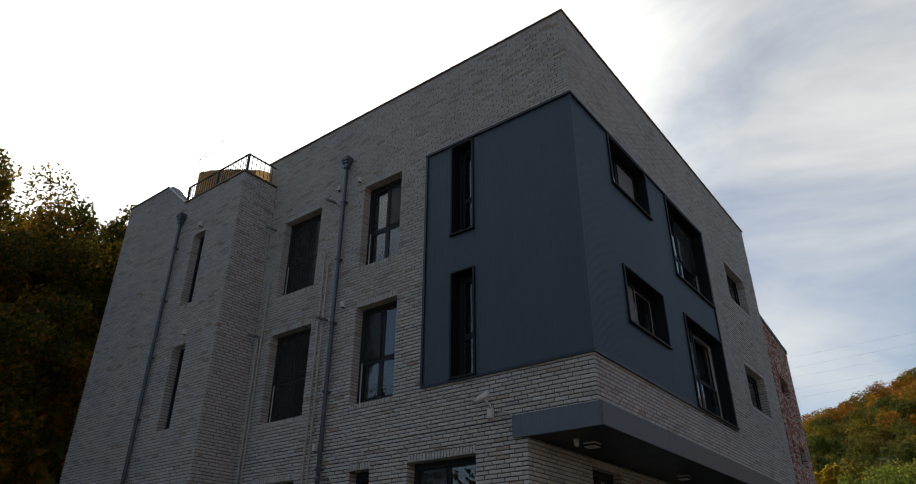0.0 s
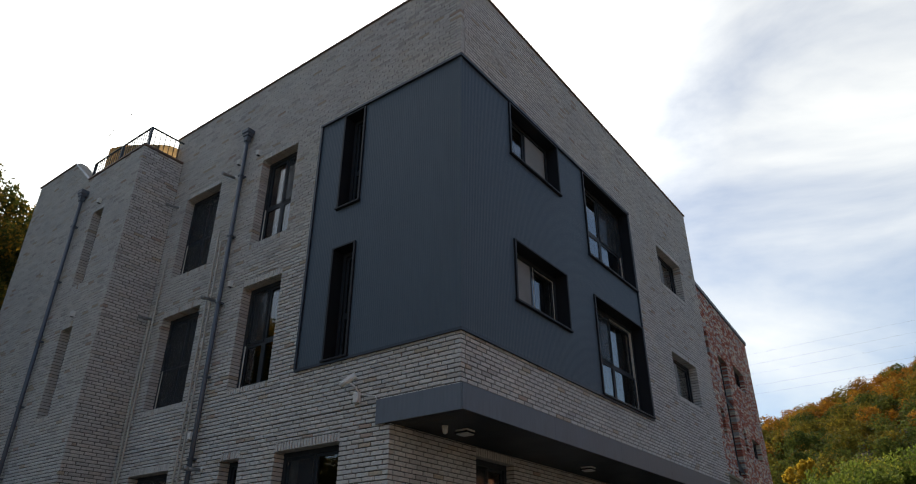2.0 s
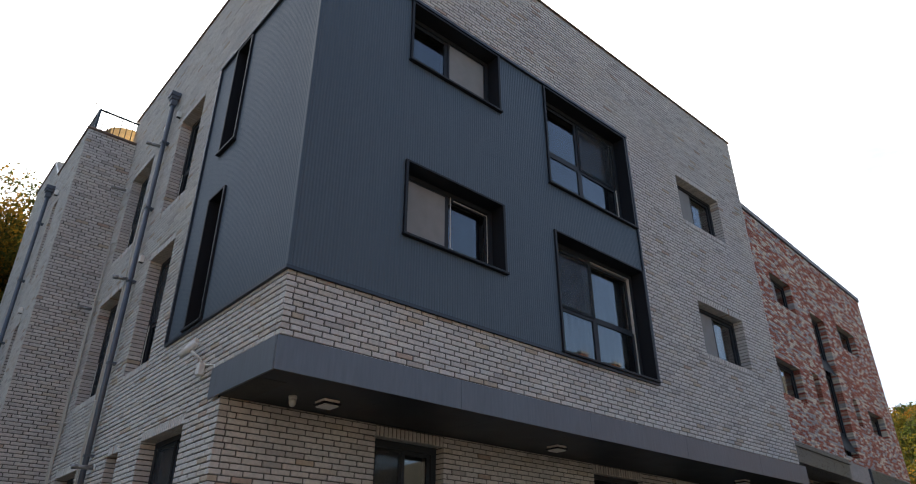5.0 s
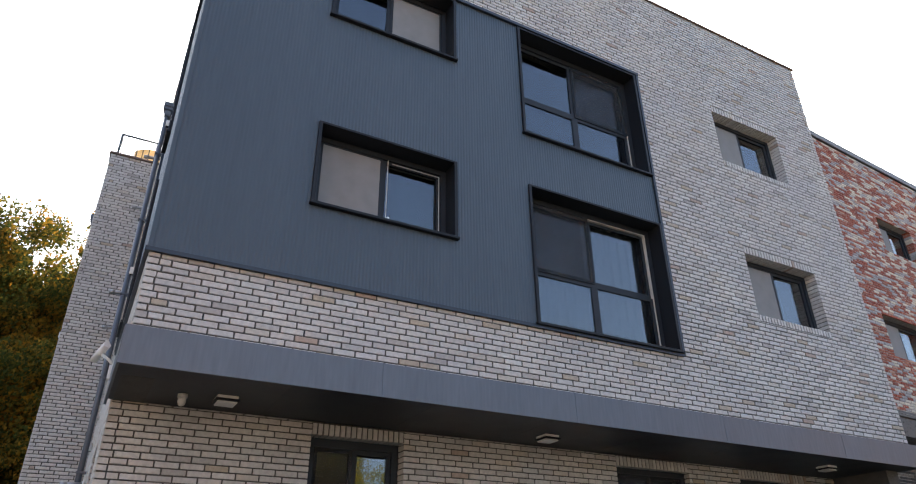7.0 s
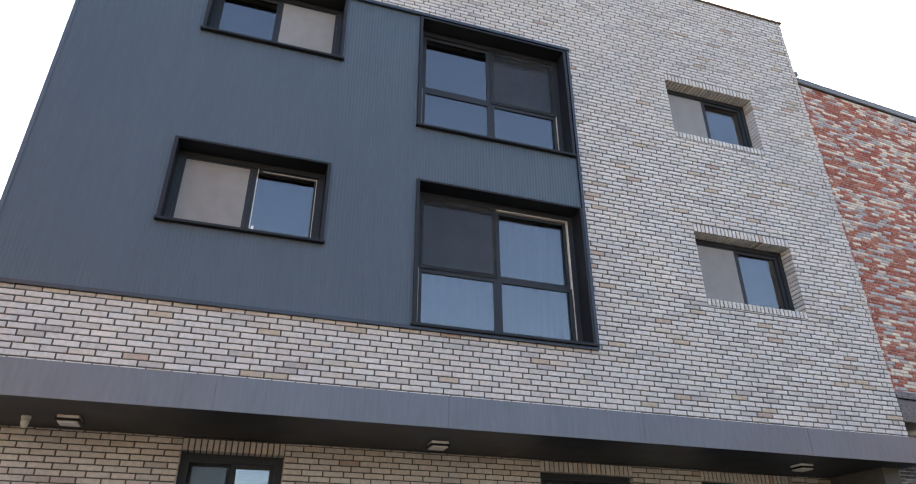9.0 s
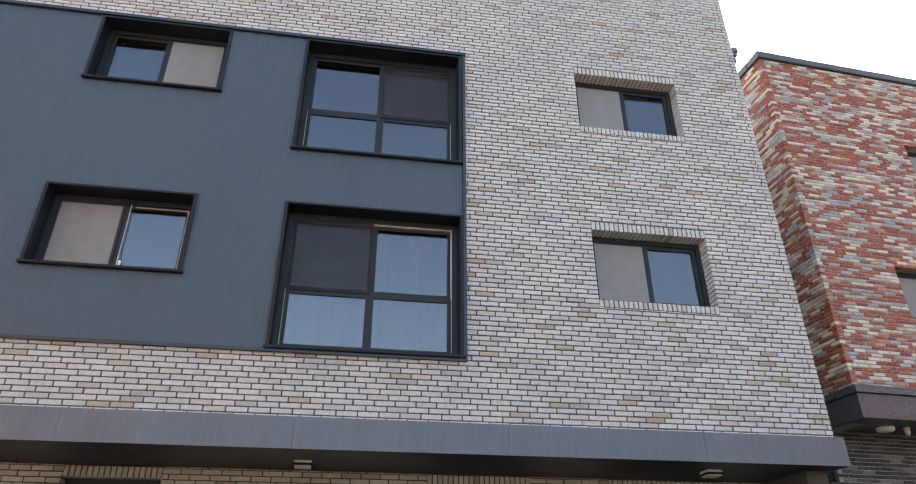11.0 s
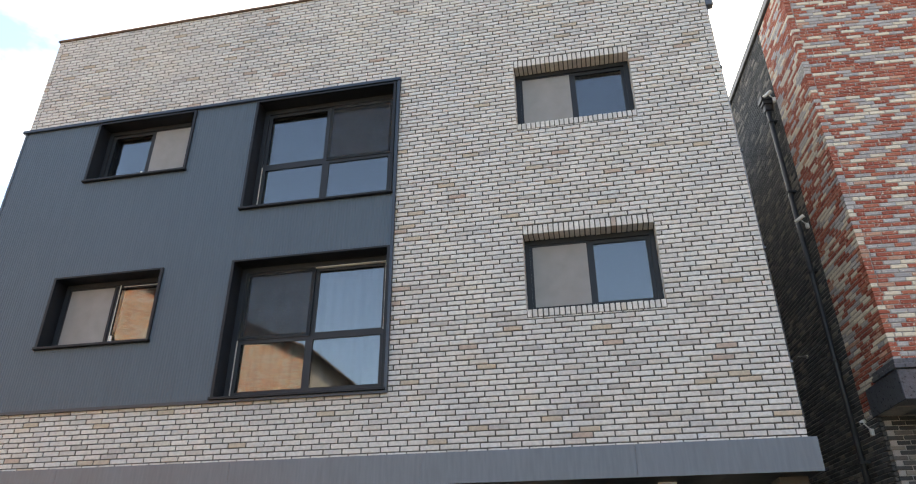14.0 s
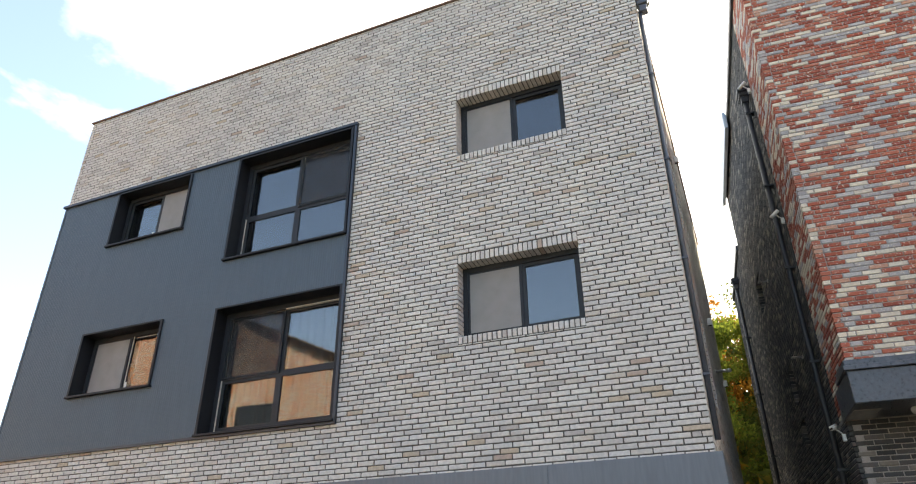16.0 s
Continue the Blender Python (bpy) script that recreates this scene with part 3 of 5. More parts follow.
back_side = wall_body("wall_gap", BACK_SIDE, 0.3, 8.7, LOWEST, GTOP, back_holes, M_MORTAR, bld)
brick_field("brickwork", BACK_SIDE, lay(0, 8.7, LOWEST, TOP, dressed(back_holes) + [(0, 1.22, -1, 4.25), (0.3, 9, GTOP, TOP + 1)], left=-1) + dressings(back_holes), M_BRICK, back_side, 6)
# stair tower
rake = [(-10.9 - 1.0 * i * COURSE / 0.9, -8.0, 11.15 + i * COURSE, 11.15 + (i + 1) * COURSE + 1e-4) for i in range(14)]
tower_wall = wall_body("wall_tower", TOWER, -14.0, -8.433, LOWEST, TOP, TOWER_SLITS + [(h[0] - 0.04, -8.0, h[2], TOP + 1) for h in rake[:1]] + [(-12.0, -10.9, 11.15, TOP + 1)], M_MORTAR, bld, front=-0.015)
bm = bmesh.new()
vs = [bm.verts.new(TOWER.at(u, n, z)) for n in (-0.3, -0.015) for u, z in ((-12.0, 11.15), (-10.9, 11.15), (-12.0, TOP))]
for q in ((0, 1, 2), (3, 5, 4), (0, 3, 4, 1), (1, 4, 5, 2), (0, 2, 5, 3)):
    bm.faces.new([vs[i] for i in q])
part("wall_rake", bm, M_MORTAR, bld)
brick_field("brickwork", TOWER, lay(-14.0, -8.42, LOWEST, TOP, dressed(TOWER_SLITS) + rake, right=-1) + dressings(TOWER_SLITS), M_BRICK, tower_wall, 7)
tower_end = wall_body("wall_tower_end", TOWER_END, -0.7, 0, LOWEST, 11.15, [], M_MORTAR, bld, front=-0.015)
brick_field("brickwork", TOWER_END, lay(-1.0, 0, LOWEST, 11.15, left=1), M_BRICK, tower_end, 8, lambda r: r[2] > 4.2 and r[0] < -0.05)
BOX = Face((0, 0, 0), (1, 0, 0), (0, 1, 0))
bm = bmesh.new()
vs = [bm.verts.new(v) for v in ((-12.02, -1.02, TOP + 0.03), (-10.88, -1.02, 11.18), (-10.88, 1.8, 11.18), (-12.02, 1.8, TOP + 0.03), (-12.02, -1.02, TOP), (-10.92, -1.02, 11.15), (-10.92, 1.8, 11.15), (-12.02, 1.8, TOP))]
for q in ((0, 1, 2, 3), (4, 7, 6, 5), (0, 4, 5, 1), (1, 5, 6, 2), (2, 6, 7, 3), (3, 7, 4, 0)):
    bm.faces.new([vs[k] for k in q])
part("white_slope", bm, M_WHITEPANEL, bld, "white sheet-metal slope behind the raked parapet")
# closing walls, floors and roof
boxes("wall_rear", BOX, [(-8.99, -8.71, 0.31, WIDE - 0.31, LOWEST, 10.8), (-13.98, -13.7, -0.69, 4.69, LOWEST, TOP), (-13.98, -9.31, 4.7, 5, LOWEST, 11.1)], M_MORTAR, bld)
boxes("floor_slab", BOX, [(-8.9, -0.31, 0.31, WIDE - 0.31, z, z + 0.2) for z in (4.3, 7.3)] + [(-8.9, -1.55, 0.31, WIDE - 0.31, 1.0, 1.15)], M_ROOM, bld)
boxes("room_wall", BOX, [(-3.6, -3.5, 0.31, WIDE - 0.31, 1.2, 10.5), (-8.9, -3.61, 3.4, 3.5, 1.2, 10.5)] + [(-3.49, -0.31, y, y + 0.1, 4.51, 10.5) for y in (3.7, 7.4)], M_ROOM, bld, "plain plastered room walls")
boxes("roof", BOX, [(-8.9, -0.31, 0.31, WIDE - 0.31, 10.55, 10.7), (-13.9, -9.31, -0.69, 4.69, 10.85, 11.0)], M_CONCRETE, bld, "flat concrete roof deck")
boxes("parapet_cap", BOX, [(-8.88, 0.03, -0.03, 0.3, TOP, TOP + 0.035), (-0.3, 0.03, 0.301, WIDE - 0.301, TOP, TOP + 0.035), (-0.3, 0.03, WIDE - 0.3, WIDE + 0.03, TOP, TOP + 0.035), (-8.7, -0.31, WIDE - 0.3, WIDE + 0.03, GTOP, GTOP + 0.035)], M_COPPER, bld, "thin brown metal parapet cap", bevel=0.006)
bm = bmesh.new()
add_box(bm, BOX, -10.95, -8.39, -1.03, -0.7, 11.15, 11.20, 0.006)
part("tower_cap", bm, M_COPPER, bld, "thin dark brown cap on the stair tower")
boxes("tower_cap", BOX, [(-8.72, -8.39, -0.699, -0.001, 11.15, 11.20)], M_COPPER, bld, bevel=0.006)
bm = bmesh.new()
add_box(bm, BOX, -14.05, -12.0, -1.03, -0.7, TOP, TOP + 0.035, 0.006)
part("tower_cap", bm, M_COPPER, bld, "thin dark brown cap on the stair tower")

# corner cladding of ribbed sheet
PITCH, BASE_N, RIB_N = 0.042, 0.0135, 0.0167


def ribbed(name, f, u0, u1, z0, z1, holes, parent):
    verts, faces = [], []
    n = round((u1 - u0) / PITCH)
    w = (u1 - u0) / n
    prof = [(0.0, BASE_N), (0.28, BASE_N), (0.48, RIB_N), (0.80, RIB_N), (1.0, BASE_N)]
    for i in range(n):
        a = u0 + i * w
        for (p0, n0), (p1, n1) in zip(prof, prof[1:]):
            m = a + w * (p0 + p1) / 2
            lo = z0
            for c0, c1 in sorted((h[2], h[3]) for h in holes if h[0] <= m <= h[1]) + [(z1, z1)]:
                if c0 - lo > 0.002:
                    k = len(verts)
                    verts += [f.at(a + w * p0, n0, lo), f.at(a + w * p1, n1, lo), f.at(a + w * p1, n1, c0), f.at(a + w * p0, n0, c0)]
                    faces.append((k, k + 1, k + 2, k + 3))
                lo = max(lo, c1)
    me = bpy.data.meshes.new(name)
    me.from_pydata(verts, [], faces)
    return part(name, me, M_CLAD, parent, "slate-blue vertically ribbed metal cladding")


panel_holes = W_PANEL_SMALL + W_PANEL_TALL
ribbed("cladding", FRONT, 0.02, 6.65, PANEL[2], PANEL[3], panel_holes, bld)
ribbed("cladding", SIDE, -3.3, -0.02, PANEL[2], PANEL[3], SLITS, bld)
boxes("corner_trim", BOX, [(-0.02, 0.026, -0.026, 0.02, PANEL[2], PANEL[3])], M_CLAD, bld, bevel=0.005)
boxes("top_flashing", BOX, [(0.0, 0.06, -0.06, 6.70, PANEL[3], PANEL[3] + 0.05), (-3.35, -0.001, -0.06, 0.0, PANEL[3], PANEL[3] + 0.05)], M_TRIM, bld, "dark projecting drip flashing")
boxes("bottom_flashing", BOX, [(0.0, 0.042, -0.042, 6.69, PANEL[2] - 0.04, PANEL[2]), (-3.34, -0.001, -0.042, 0.0, PANEL[2] - 0.04, PANEL[2])], M_TRIM, bld)
boxes("edge_trim", BOX, [(0.0, 0.05, 6.651, 6.69, PANEL[2], PANEL[3])], M_TRIM, bld)
boxes("edge_trim", BOX, [(-3.345, -3.301, -0.05, 0.0, PANEL[2], PANEL[3])], M_TRIM, bld)

# windows of the front
w = W_PANEL_SMALL[0]
lined_opening(bld, FRONT, *w)
window(bld, FRONT, w[0] + .012, w[1] - .012, w[2], w[3], [(0, 0.5, 0, 1, "glass"), (0.5, 1, 0, 1, "pale")], label="charcoal sliding window with a drawn beige blind")
boxes("latch", FRONT, [(2.22, 2.26, -0.235, -0.225, 8.93, 9.02)], M_WHITE, bld, "small white window latch")
w = W_PANEL_SMALL[1]
lined_opening(bld, FRONT, *w)
window(bld, FRONT, w[0] + .012, w[1] - .012, w[2], w[3], [(0, 0.5, 0, 1, "pale"), (0.5, 1, 0, 1, "glass")], label="charcoal sliding window with a drawn beige blind")
boxes("track", FRONT, [(2.46, w[1] - 0.1, -0.215, -0.205, w[3] - 0.105, w[3] - 0.097), (w[1] - 0.108, w[1] - 0.1, -0.215, -0.205, w[2] + 0.07, w[3] - 0.105), (2.40, 2.408, -0.212, -0.2, w[2] + 0.07, w[3] - 0.07)], M_EDGE, bld, "thin pale edge of the sliding track")
boxes("latch", FRONT, [(2.42, 2.45, -0.215, -0.2, w[2] + 0.1, w[2] + 0.19)], M_WHITE, bld, "small white window latch")
w = W_PANEL_TALL[0]
lined_opening(bld, FRONT, *w)
window(bld, FRONT, w[0] + .012, w[1] - .012, w[2], w[3], [(0, 0.5, 0, T2, "glass"), (0.5, 1, 0, T2, "glass"), (0, 0.5, T2, 1, "glass"), (0.5, 1, T2, 1, "screen")], profile=0.075, label="tall charcoal window over a fixed lower light", pale_track=1)
w = W_PANEL_TALL[1]
lined_opening(bld, FRONT, *w)
window(bld, FRONT, w[0] + .012, w[1] - .012, w[2], w[3], [(0, 0.5, 0, T2, "curtain"), (0.5, 1, 0, T2, "curtain"), (0, 0.5, T2, 1, "screen"), (0.5, 1, T2, 1, "open")], profile=0.075, label="tall charcoal window with white curtains behind", pale_track=2)
for w in W_HALF:
    window(bld, FRONT, *w, [(0, 0.5, 0, 1, "pale"), (0.5, 1, 0, 1, "glass")], label="charcoal sliding window in a brick reveal")
for w in SLITS:
    lined_opening(bld, SIDE, *w)
    window(bld, SIDE, w[0] + .012, w[1] - .012, w[2], w[3], [(0, 1, 0, 0.4, "glass"), (0, 1, 0.4, 1, "glass")], label="narrow dark slit window")
for w, kinds in zip(SIDE_TALL, (("glass", "glass", "glass", "screen"), ("glass", "glass", "screen", "glass"), ("screen", "screen", "screen", "screen"), ("screen", "screen", "screen", "screen"))):
    places = ((0, 0.5, 0, T2), (0.5, 1, 0, T2), (0, 0.5, T2, 1), (0.5, 1, T2, 1))
    win = window(bld, SIDE, *w, [(*p, k) for p, k in zip(places, kinds)], label="tall charcoal window in a deep brick reveal")
    boxes("track", SIDE, [(w[0] + 0.07, w[0] + 0.095, -0.2, -0.19, w[2] + 0.01, w[2] + 0.85)], M_EDGE, win, "pale inner sliding track")
for w in SIDE_GROUND:
    cells = [(0, 0.5, 0, 1, "screen"), (0.5, 1, 0, 1, "glass")] if w[1] - w[0] > 0.8 else [(0, 1, 0, 1, "glass")]
    window(bld, SIDE, *w, cells)
for w in TOWER_SLITS:
    window(bld, TOWER, *w, [(0, 1, 0, 1, "glass")], label="narrow slit window in the stair tower")
for w in back_holes:
    window(bld, BACK_SIDE, *w, [(0, 1, 0, 1, "glass")])
a, b, c, d = ground_holes[0]
window(bld, GROUND_FRONT, a, b, c, d, [(0, 0.5, 0, 1, "screen"), (0.5, 1, 0, 1, "glass")], depth=0.16, profile=0.085)
for a, b, c, d in ground_holes[1:]:
    window(bld, GROUND_FRONT, a, b, c, d, [(0, 0.5, 0, 1, "screen"), (0.5, 1, 0, 1, "screen")], depth=0.1, profile=0.07)

# canopy over the recessed ground floor
CAN0, CAN1 = 3.94, 4.285
canopy = boxes("canopy", BOX, [(-1.21, 0.045, -0.03, 11.39, CAN0 + 0.012, CAN0 + 0.03)], M_SOFFIT, bld, "flat canopy with a dark soffit and grey-blue metal edge")
seams = [-0.05, 2.35, 4.75, 7.15, 9.55, 11.41]
for a, b in zip(seams, seams[1:]):
    boxes("fascia_sheet", BOX, [(0.05, 0.075, a + 0.0015, b - 0.0015, CAN0, CAN1)], M_FASCIA, canopy, "grey-blue folded metal edge")
boxes("fascia_sheet", BOX, [(-1.45, 0.05, -0.055, -0.03, CAN0, CAN1)], M_FASCIA, canopy)
boxes("fascia_sheet", BOX, [(-1.2, 0.05, 11.39, 11.41, CAN0, CAN1)], M_FASCIA, canopy)
boxes("canopy_top", BOX, [(0.0, 0.0495, -0.029, 11.389, CAN1 - 0.02, CAN1 - 0.004)], M_FASCIA, canopy)
boxes("soffit_panel", BOX, [(-1.215, 0.049, y + 0.002, min(y + 1.5, 11.388) - 0.002, CAN0 + 0.004, CAN0 + 0.011) for y in [-0.028 + 1.5 * i for i in range(8)]], M_SOFFIT, canopy)
boxes("core", BOX, [(-1.2, -0.31, 0.0, 11.33, CAN0 + 0.031, 4.29)], M_MORTAR, canopy)


k = -23
for j in range(2, 46, 4):
    u = (j + 0.5) * LONG + 0.03 * math.sin(k * 1.7)
    if u < WIDE - 0.2:
        boxes("weep_hole", FRONT, [(u - 0.006, u + 0.006, -0.011, -0.0075, ZBASE + k * COURSE + 0.006, ZBASE + (k + 1) * COURSE - 0.006)], M_LENS, bld, "dark open weep joint")

# ---- fixtures on the walls ----
def downpipe(f, u, z0, z1, label, n=0.09, mat=M_PIPE, r=0.043):
    t = thing("downpipe", f.at(u, n, z0), label, "downpipe", "downpipes")
    bm = bmesh.new()
    tube(bm, [f.at(u, n, z0), f.at(u, n, z1 - 0.28)], r, 12)
    part("pipe", bm, mat, t)
    bm = bmesh.new()
    add_box(bm, f, u - 0.105, u + 0.105, 0.0, 0.19, z1 - 0.10, z1, 0.008)
    add_box(bm, f, u - 0.088, u + 0.088, 0.012, 0.17, z1 - 0.17, z1 - 0.1, 0.008)
    add_box(bm, f, u - 0.06, u + 0.06, 0.03, 0.15, z1 - 0.30, z1 - 0.17, 0.012)
    part("hopper", bm, mat, t, "stepped rainwater hopper")
    z = z0 + 0.7
    while z < z1 - 0.5:
        boxes("bracket", f, [(u - r - 0.009, u + r + 0.009, -0.002, n + r + 0.007, z, z + 0.03)], mat, t)
        z += 1.45
    return t


downpipe(SIDE, -5.72, 0.3, 10.9, "grey-blue downpipe with stepped hopper on grey brick wall")
downpipe(TOWER, -10.8, 0.3, 10.72, "grey-blue downpipe with stepped hopper on stair tower")
downpipe(BACK_SIDE, 0.2, 4.45, 11.0, "grey-blue downpipe at the building's far corner", 0.036, r=0.032)


def wall_box(f, u, z, label="small white plastic vent cover on brick wall", w=0.085, h=0.13):
    t = thing("vent_cover", f.at(u, 0, z), label, "vent cover", "vent covers")
    boxes("cover", f, [(u - w / 2, u + w / 2, 0.002, 0.085, z - h / 2, z + h / 2)], M_WHITE, t, bevel=0.012)
    boxes("slot", f, [(u - w * 0.36, u + w * 0.36, 0.01, 0.08, z - h / 2 - 0.004, z - h / 2 + 0.001)], M_LENS, t, "dark slot under the cover")
    return t


for u, z in ((-5.3, 10.16), (-5.95, 10.18), (-5.5, 7.17), (-5.93, 4.33)):
    wall_box(SIDE, u, z)
for u, z in ((-9.9, 10.15), (-9.6, 7.2)):
    wall_box(TOWER, u, z)
for u, z in ((3.5, 10.15), (4.86, 7.43), (7.6, 7.0)):
    wall_box(BACK_SIDE, u, z)


def flue(f, u, z, side=-1, k=0.75):
    t = thing("boiler_flue", f.at(u, 0, z), "stainless steel boiler flue stub with white collar", "flue", "boiler flues")
    for name, a, b, r, mat, note in (("collar", 0.0, 0.03, 0.075, M_WHITE, "white wall collar"), ("pipe", 0.03, 0.4, 0.042, M_CHROME, ""), ("cap", 0.3, 0.42, 0.05, M_CHROME, "slotted end cap")):
        bm = bmesh.new()
        tube(bm, [f.at(u + side * 0.12 * a * k, a * k, z - 0.03 * a * k), f.at(u + side * 0.12 * b * k, b * k, z - 0.03 * b * k)], r * k, 14)
        part(name, bm, mat, t, note)


for u, z in ((-6.05, 9.83), (-5.95, 6.94), (-8.12, 9.8), (-8.18, 7.06), (-5.5, 3.72)):
    flue(SIDE, u, z)


def gas_pipe(u, z1, label):
    t = thing("gas_pipe", SIDE.at(u, 0.06, 0.3), label, "gas pipe", "gas pipes")
    bm = bmesh.new()
    tube(bm, [SIDE.at(u, 0.055, 0.3), SIDE.at(u, 0.055, z1 - 0.06), SIDE.at(u + 0.02, 0.05, z1 - 0.015), SIDE.at(u + 0.07, 0.03, z1), SIDE.at(u + 0.11, -0.01, z1)], 0.02, 8)
    part("pipe", bm, M_GASPIPE, t)
    z = 1.2
    while z < z1 - 0.4:
        boxes("clip", SIDE, [(u - 0.032, u + 0.032, -0.004, 0.08, z, z + 0.03)], M_GASPIPE, t)
        z += 1.2


gas_pipe(-6.2, 8.58, "thin cream-painted gas riser beside the downpipe")
gas_pipe(-6.06, 8.3, "thin cream-painted gas riser beside the downpipe")
gas_pipe(-8.08, 8.48, "thin cream-painted gas riser at the tower corner")
gas_pipe(-8.2, 7.2, "thin cream-painted gas riser at the tower corner")


def bullet_camera(f, u, z, label, heading=(-0.75, 0.35, -0.5), k=1.0):
    t = thing("security_camera", f.at(u, 0, z), label, "security camera", "security cameras")
    boxes("junction_box", f, [(u - 0.055 * k, u + 0.055 * k, 0.0, 0.09 * k, z - 0.09 * k, z + 0.09 * k)], M_WHITE, t, "white junction box", bevel=0.012 * k)
    bm = bmesh.new()
    tube(bm, [f.at(u + 0.02 * k, 0.05 * k, z + 0.09 * k), f.at(u + 0.02 * k, 0.12 * k, z + 0.16 * k), f.at(u - 0.02 * k, 0.2 * k, z + 0.22 * k)], 0.018 * k, 8)
    part("arm", bm, M_WHITE, t)
    h = Vector(heading).normalized()
    c = Vector((u - 0.04 * k, 0.22 * k, z + 0.26 * k))
    for name, a, b, r, lift, mat, note in (("housing", -0.14, 0.16, 0.046, 0, M_WHITE, ""), ("lens", 0.161, 0.166, 0.038, 0, M_LENS, "black camera lens"), ("sun_shield", -0.12, 0.21, 0.028, 0.05, M_WHITE, "")):
        bm = bmesh.new()
        up = Vector((0, 0, lift * k))
        tube(bm, [f.at(*(c + h * a * k + up)), f.at(*(c + h * b * k + up))], r * k, 14)
        part(name, bm, mat, t, note)


bullet_camera(SIDE, -1.86, 4.38, "white bullet security camera on a bracket on grey brick", k=0.88)
conduit = thing("cable_conduit", SIDE.at(-1.6, 0.01, 4.4), "thin white cable conduit beside the security camera", "conduit")
bm = bmesh.new()
tube(bm, [SIDE.at(-1.80, 0.012, 4.42), SIDE.at(-1.52, 0.012, 4.36), SIDE.at(-1.47, 0.012, 4.28)], 0.009, 6)
part("tube", bm, M_WHITE, conduit)


def dome_camera(x, y, z):
    t = thing("dome_camera", (x, y, z), "small white dome camera hanging under the canopy", "security camera", "security cameras")
    bm = bmesh.new()
    tube(bm, [(x, y, z), (x, y, z - 0.035)], 0.046, 16)
    part("base", bm, M_WHITE, t)
    bm = bmesh.new()
    tube(bm, [(x, y, z - 0.035), (x + 0.003, y, z - 0.075), (x + 0.008, y, z - 0.105), (x + 0.012, y, z - 0.118)], [0.038, 0.04, 0.03, 0.01], 16)
    part("housing", bm, M_WHITE, t)


dome_camera(-0.72, 0.6, CAN0 + 0.004)


def soffit_lamp(x, y, z):
    t = thing("ceiling_lamp", (x, y, z), "square dark-rimmed ceiling lamp, unlit, under the canopy", "lamp", "canopy lamps")
    boxes("base", BOX, [(x - 0.10, x + 0.10, y - 0.10, y + 0.10, z - 0.03, z)], M_LAMP, t, "white lamp base")
    boxes("rim", BOX, [(x - 0.115, x + 0.115, y - 0.115, y + 0.115, z - 0.052, z - 0.03)], M_CASING, t, "dark lamp rim", bevel=0.005)
    boxes("cover", BOX, [(x - 0.095, x + 0.095, y - 0.095, y + 0.095, z - 0.07, z - 0.0525)], M_LAMP, t, "opal lamp cover", bevel=0.006)


for x, y in ((-0.66, 1.0), (-0.66, 4.85), (-0.5, 9.88)):
    soffit_lamp(x, y, CAN0 + 0.004)

# roof terrace: railing, canvas shelter, dry stems
rail = thing("terrace_railing", (-9.5, -0.9, 11.2), "dark painted metal railing with thin bars on the terrace parapet", "railing")
bm = bmesh.new()
tube(bm, [(-11.1, -0.88, 11.78), (-8.52, -0.88, 11.78)], 0.022, 8)
part("top_rail", bm, M_RAIL, rail)
bm = bmesh.new()
tube(bm, [(-8.52, -0.88, 11.78), (-8.52, -0.03, 11.78)], 0.022, 8)
part("top_rail", bm, M_RAIL, rail)
for x, y in ((-8.52, -0.88), (-9.8, -0.88), (-11.1, -0.88)):
    boxes("post", BOX, [(x - 0.025, x + 0.025, y - 0.025, y + 0.025, 11.19, 11.77)], M_RAIL, rail)
for i in range(23):
    x = -11.0 + i * 0.108
    bm = bmesh.new()
    tube(bm, [(x, -0.88, 11.24), (x, -0.88, 11.77)], 0.009, 5)
    part("bar", bm, M_RAIL, rail)
for i in range(6):
    y = -0.76 + i * 0.125
    bm = bmesh.new()
    tube(bm, [(-8.52, y, 11.24), (-8.52, y, 11.77)], 0.009, 5)
    part("bar", bm, M_RAIL, rail)
bm = bmesh.new()
tube(bm, [(-11.1, -0.88, 11.26), (-8.52, -0.88, 11.26), (-8.52, -0.03, 11.26)], 0.01, 6)
part("bottom_rail", bm, M_RAIL, rail)

shelter = thing("canvas_shelter", (-10.4, -0.2, 11.0), "mustard canvas garden shelter standing on the roof terrace", "shelter")
bm = bmesh.new()
nx, ny = 24, 10
grid = []
for i in range(nx + 1):
    col = []
    for j in range(ny + 1):
        u, v = i / nx, j / ny
        z = 12.72 - 1.05 * u ** 1.2 - 0.16 * abs(2 * v - 1) ** 2 + 0.014 * math.sin(u * 40 + v * 3)
        col.append(bm.verts.new((-11.4 + 2.75 * u, -0.55 + 1.0 * v, z)))
    grid.append(col)
for i in range(nx):
    for j in range(ny):
        bm.faces.new((grid[i][j], grid[i + 1][j], grid[i + 1][j + 1], grid[i][j + 1])).smooth = True
bmesh.ops.solidify(bm, geom=list(bm.faces), thickness=0.01)
part("canopy", bm, M_TARP, shelter)
bm = bmesh.new()
fold = []
